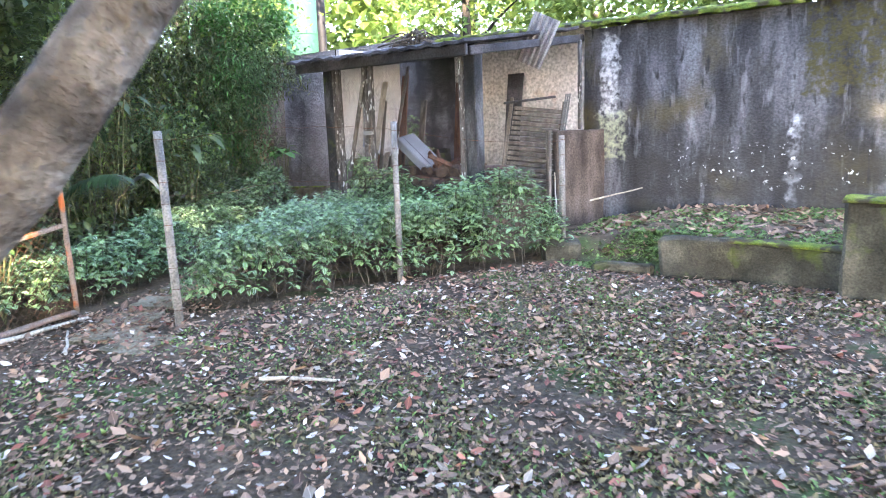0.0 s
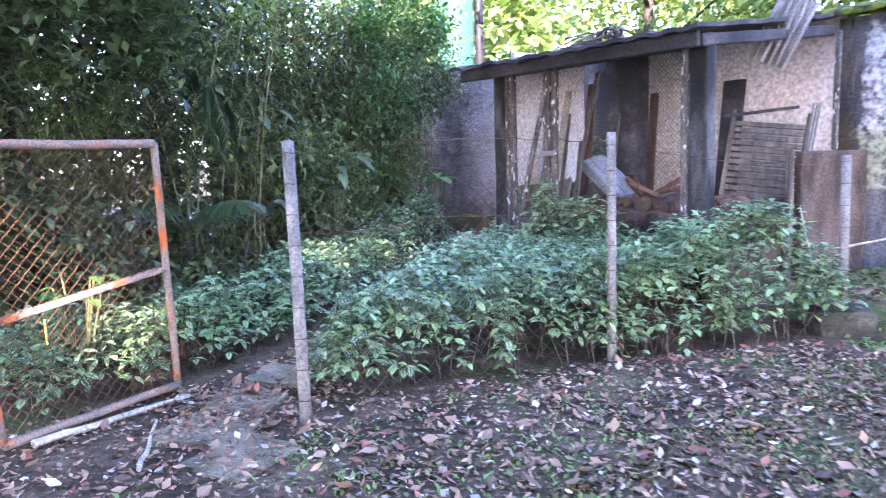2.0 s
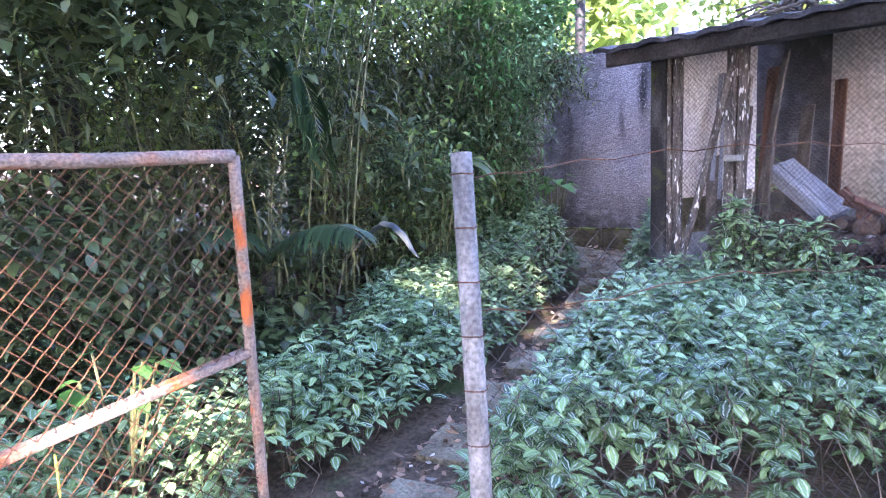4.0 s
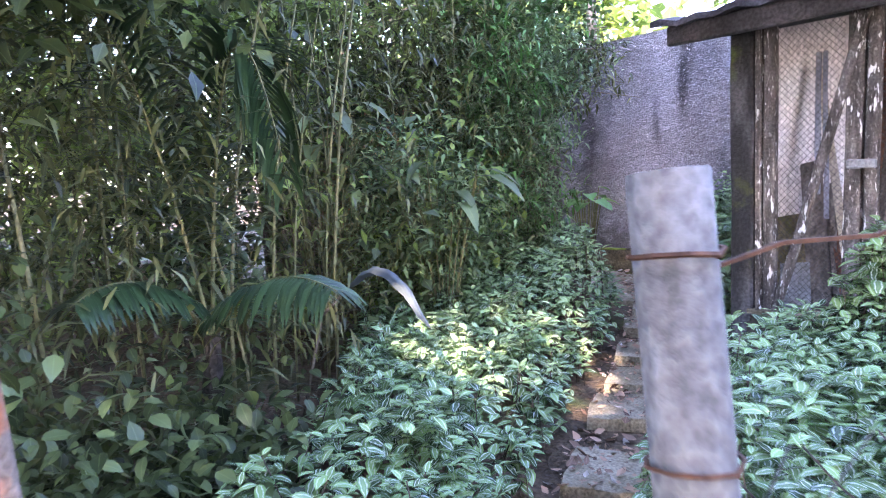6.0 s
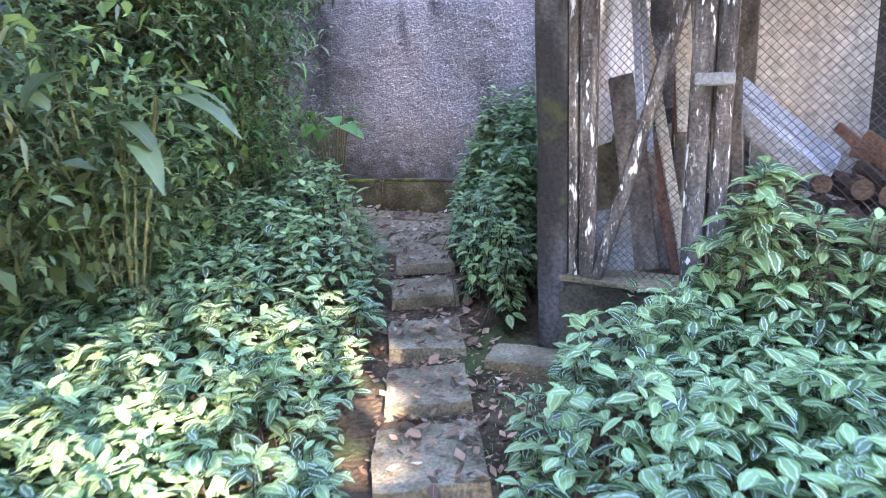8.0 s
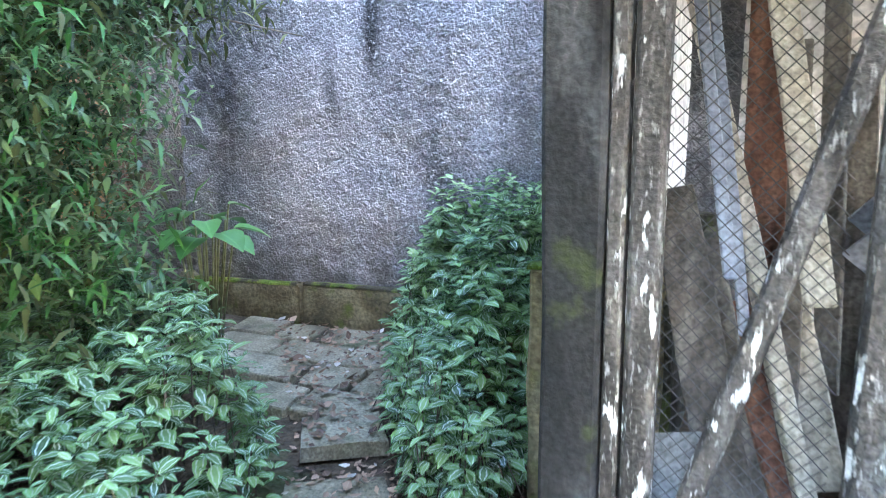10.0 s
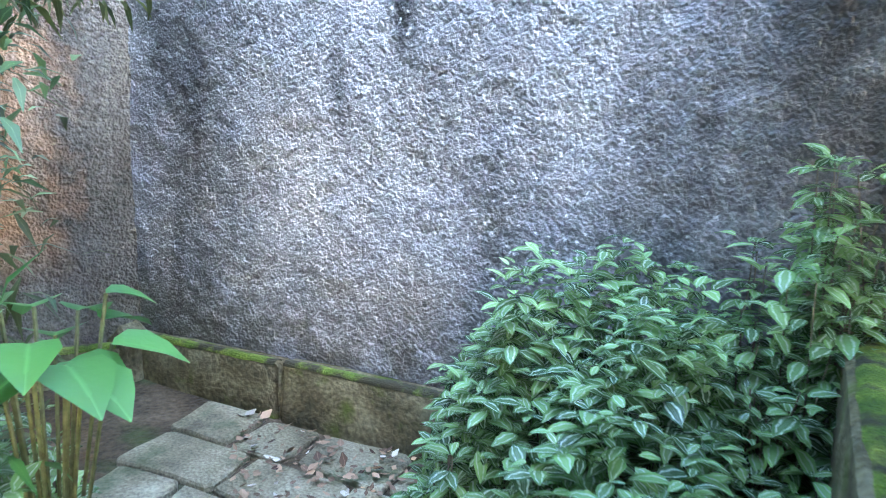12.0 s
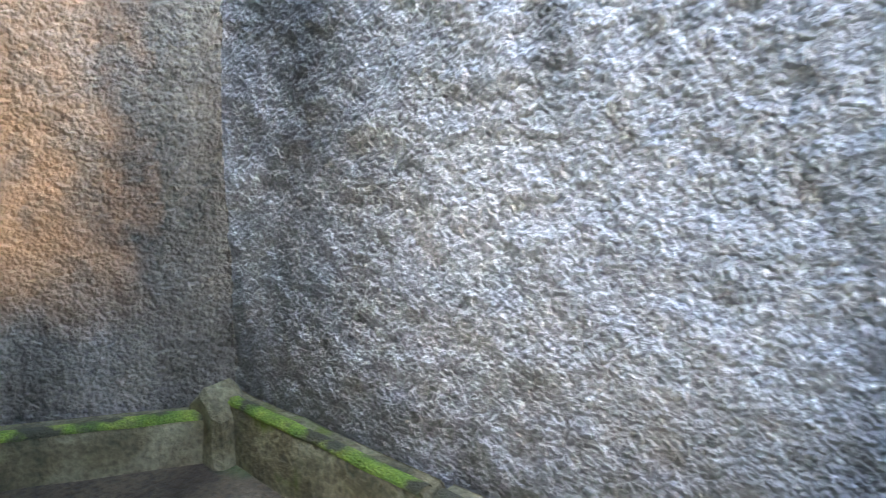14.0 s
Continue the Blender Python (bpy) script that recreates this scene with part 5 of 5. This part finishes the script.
# broad-leaved herb by the paving
def herb(at, n, size, label, h, mat="bright_leaf", spread=0.35, shape="oval", ratio=0.36):
    t = thing("broadleaf_plant", label, "plant", at)
    P, F, L = [], [], []
    for k in range(n):
        a = k * 2.4 + rng.uniform(-0.3, 0.3)
        top = Vector((spread * math.cos(a) * rng.uniform(0.2, 0.7), spread * math.sin(a) * rng.uniform(0.2, 0.7), h * rng.uniform(0.78, 1.0)))
        part("stalk", tube([(0, 0, 0), tuple(top * 0.5 + Vector((0, 0, 0.06))), tuple(top)], 0.005, 5), "cane", t)
        P.append(tuple(top))
        F.append((math.cos(a), math.sin(a), -0.25))
        L.append(size * rng.uniform(0.7, 1.15))
    L = np.array(L)
    ob = leaves("foliage", np.array(P), np.array(F), np.tile((0, 0, 1.0), (n, 1)), L, L * ratio, mat, shape, 0.25)
    ob.parent = t
    return t


herb((-6.36, 8.16, 0.1), 15, 0.17, "small plant with broad light green leaves by the path", 1.08, "bright_leaf", 0.24, "broad", 0.4)
herb((-6.95, 7.95, 0.1), 14, 0.13, "small plant with broad green leaves before the wall", 1.5, "bright_leaf", 0.35, "broad")
herb((-6.1, 6.3, 0.0), 16, 0.42, "tall plant with long glossy dark leaves", 1.5, "shrub", 0.6, "blade", 0.13)
herb((-6.6, 5.6, 0.0), 16, 0.45, "tall plant with long glossy dark leaves", 1.9, "shrub", 0.6, "blade", 0.13)
herb((-3.45, 3.0, 0.0), 12, 0.10, "leafy seedling behind the gate mesh", 0.75, "bright_leaf", 0.25)


# ---- trees ----
def tree(at, h, r, lean, label, crown_n, crown_r, leaf, mat, bark="dark_bark", size=0.16):
    crown_n = int(crown_n * 0.7)
    t = thing("tree", label, "tree", at, "trees")
    top = Vector((lean[0], lean[1], h))
    pts = [top * k + noise.noise_vector(Vector(at) + Vector((0, 0, k * 3))) * 0.15 * k for k in (0, 0.15, 0.3, 0.5, 0.7, 0.85, 1.0)]
    part("trunk", tube([tuple(p) for p in pts], [r * (1.15 - 0.8 * k) for k in (0, 0.15, 0.3, 0.5, 0.7, 0.85, 1.0)], 9), bark, t, "", True)
    ends = []
    for k in range(7):
        s = pts[3 + k % 4]
        a = k * 2.3 + at[0]
        e = s + Vector((math.cos(a), math.sin(a), 0.55)) * crown_r * rng.uniform(0.6, 1.0)
        ends.append(e)
        part("limb", tube([tuple(s), tuple(s.lerp(e, 0.5) + Vector((0, 0, 0.12))), tuple(e)], [r * 0.35, r * 0.22, r * 0.08], 6), bark, t, "", True)
    m = len(ends)
    c = np.array([tuple(e) for e in ends] + [tuple(top)])
    sub = c[rng.integers(0, m + 1, 60)] + rng.normal(0, crown_r * 0.33, (60, 3))
    q = sub[rng.integers(0, 60, crown_n)] + rng.normal(0, crown_r * 0.14, (crown_n, 3))
    f = flatdir(rng.uniform(0, 6.28, crown_n), rng.normal(-0.4, 0.4, crown_n))
    L = size * rng.uniform(0.6, 1.3, crown_n)
    ob = leaves("crown", q, f, np.tile((0, 0, 1.0), (crown_n, 1)) + unit(crown_n) * 0.4, L, L * 0.32, mat, leaf)
    ob.parent = t
    return t


for at, h, r, lean, n, cr, mt in (
    ((-7.6, 3.4, 0), 7.0, 0.13, (0.3, 0.2), 3500, 1.9, "shrub"), ((-9.4, 5.6, 0), 8.0, 0.16, (0.2, -0.3), 4000, 2.2, "far_leaf"), ((-6.9, 1.6, 0), 7.5, 0.11, (-0.2, 0.4), 3200, 1.8, "shrub"),
    ((-11.5, 9.0, 0), 7.0, 0.18, (0.5, 0.0), 4500, 2.4, "far_leaf"), ((-6.6, 13.4, 0), 5.6, 0.14, (0.3, 0.0), 4200, 2.0, "far_leaf"), ((-10.0, 18.5, 0), 7.5, 0.2, (0.2, 0.0), 4500, 2.7, "far_leaf"),
    ((-5.0, 17.5, 0), 5.5, 0.16, (-0.3, 0.0), 4500, 2.3, "far_leaf"), ((-1.2, 16.5, 0), 5.2, 0.16, (0.4, 0.0), 4500, 2.3, "far_leaf"), ((2.5, 14.5, 0), 5.5, 0.18, (-0.2, 0.2), 5000, 2.4, "shrub"),
    ((-16, 11, 0), 9, 0.22, (0, 0), 5000, 3.2, "shrub"), ((-15, 3, 0), 9, 0.22, (0, 0), 5000, 3.2, "shrub"), ((-13, -2, 0), 9, 0.22, (0, 0), 5000, 3.2, "shrub"), ((7, 14, 0), 7, 0.2, (0, 0), 5000, 2.8, "shrub"),
    ((-23, 17, 0), 8, 0.2, (0, 0), 4500, 3.0, "far_leaf"), ((-10, 26, 0), 8, 0.2, (0, 0), 4500, 3.2, "far_leaf"), ((-2, 25, 0), 8, 0.2, (0, 0), 4500, 3.2, "far_leaf")):
    tree(at, h, r, lean, "slender tree with loose green crown beyond the garden", n, cr, "simple", mt)

# the leaning trunk beside the first steps
lt = thing("leaning_tree", "thick leaning trunk with pale lichen-covered bark", "tree", (0.55, 1.05, 0))
part("trunk", tube([(-0.1, -0.8, -0.2), (0.22, -0.45, 0.3), (0.56, -0.07, 0.8), (0.81, 0.205, 1.166), (0.928, 0.336, 1.337), (1.006, 0.437, 1.508), (1.28, 0.78, 2.1), (1.6, 1.1, 3.0), (2.0, 1.2, 4.4)], [0.10, 0.085, 0.068, 0.054, 0.048, 0.045, 0.045, 0.042, 0.035], 14), "bark", lt, "", True)
lt_c = cloud("crown", (2.6, 0.6, 5.6), (3.0, 2.6, 0.8), 5000, 0.16, "bright_leaf", "light green leaves of the leaning tree", category="tree crown")
lt_c.parent = lt
lt_c.matrix_parent_inverse = Matrix.Translation((-0.55, -1.05, 0))

# ---- beyond the wall ----
def clear_of_tower(q):
    """A gap between the far trees in which the tower and the pole stand."""
    a = np.degrees(np.arctan2(q[:, 1] - 1.6, 1.5 - q[:, 0]))
    return (a < 40.0) | (a > 45.5)


for c, r, n, sz, mt in (((-12.2, 12.4, 4.0), (1.8, 1.2, 1.5), 3800, 0.15, "far_leaf"), ((-7.2, 15.5, 4.2), (2.4, 1.4, 1.7), 5200, 0.16, "far_leaf"), ((-3.0, 14.8, 4.0), (2.4, 1.4, 1.5), 5200, 0.16, "far_leaf"), ((1.6, 14.2, 4.2), (2.6, 1.4, 1.6), 5600, 0.16, "shrub"), ((-16.0, 15.0, 5.5), (2.6, 2.4, 2.6), 5200, 0.2, "far_leaf"), ((-6.0, 22.0, 6.0), (6.0, 1.5, 3.2), 7000, 0.26, "far_leaf"), ((4.0, 21.0, 6.0), (5.0, 1.5, 3.2), 5200, 0.26, "shrub")):
    cloud("far_tree_leaves", c, r, n, sz, mt, "sunlit leaves of trees beyond the wall", "simple", 0.34, clump=0.3, keep_out=clear_of_tower)
cloud("far_tree_leaves", (-32.0, 33.0, 8.0), (9.0, 5.0, 7.0), 4500, 0.9, "far_leaf", "hazy leaves of a far wooded slope", "simple", 0.36, clump=1.0)
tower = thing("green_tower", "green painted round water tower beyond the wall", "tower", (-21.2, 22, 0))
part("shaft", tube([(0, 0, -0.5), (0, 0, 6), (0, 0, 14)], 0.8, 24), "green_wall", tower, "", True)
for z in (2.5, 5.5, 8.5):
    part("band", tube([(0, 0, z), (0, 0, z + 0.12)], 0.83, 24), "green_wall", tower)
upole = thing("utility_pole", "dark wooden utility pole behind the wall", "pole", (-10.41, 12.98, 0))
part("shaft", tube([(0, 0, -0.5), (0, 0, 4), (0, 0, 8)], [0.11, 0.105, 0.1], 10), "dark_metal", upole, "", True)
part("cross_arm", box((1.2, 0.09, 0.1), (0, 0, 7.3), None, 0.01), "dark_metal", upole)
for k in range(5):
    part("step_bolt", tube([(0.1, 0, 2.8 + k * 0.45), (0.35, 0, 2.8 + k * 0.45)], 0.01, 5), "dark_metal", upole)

# ---- unseen foliage added towards the sun to shade the yard, with gaps for sun pools ----
# sunlit spots: leaves of the added blocker are left out around these lines
BEAMS = ((Vector((-3.06, 2.86, 0.80)), 0.38), (Vector((-5.2, 5.95, 0.45)), 0.6), (Vector((-4.75, 6.05, 0.45)), 0.6), (Vector((-9.0, 5.5, 3.0)), 0.9), (Vector((-11.5, 6.0, 4.0)), 1.6))
sx = SUN_FROM.cross(Vector((0, 0, 1))).normalized()
sy = sx.cross(SUN_FROM).normalized()
n = 20500
uv = np.stack([rng.uniform(-9, 9, n), rng.uniform(-5.5, 6.5, n), rng.uniform(-0.9, 0.9, n)], 1)
mid = Vector((-3.0, 5.0, 1.0)) + SUN_FROM * 12.5
q = np.array(mid)[None] + uv[:, :1] * np.array(sx)[None] + uv[:, 1:2] * np.array(sy)[None] + uv[:, 2:] * np.array(SUN_FROM)[None]
keep = q[:, 2] > 0.2
for c, r in BEAMS:
    d = q - np.array(c)
    along = d @ np.array(SUN_FROM)
    keep &= np.linalg.norm(d - along[:, None] * np.array(SUN_FROM), axis=1) > r
q = q[keep]
L = rng.uniform(0.35, 0.6, len(q))
tagged(leaves("sun_blocker_leaves", q - np.array(sx) * 0.2, np.tile(tuple(sx), (len(q), 1)) + unit(len(q)) * 0.5, np.tile(tuple(SUN_FROM), (len(q), 1)) + unit(len(q)) * 0.3, L, L * 0.4, "shrub", "simple"), "unseen foliage added to keep the sun off the yard", "foliage", kind="stuff")
for k in range(5):
    p = mid + sx * (-7 + 3.5 * k)
    tagged(finish("sun_blocker_trunk", tube([(p.x, p.y, -0.2), (p.x + 0.1, p.y, 5), (p.x, p.y + 0.2, 9)], [0.2, 0.17, 0.1], 9), "dark_bark", smooth=True), "unseen trunk added under the sun-blocking foliage", "tree", "tall trees")
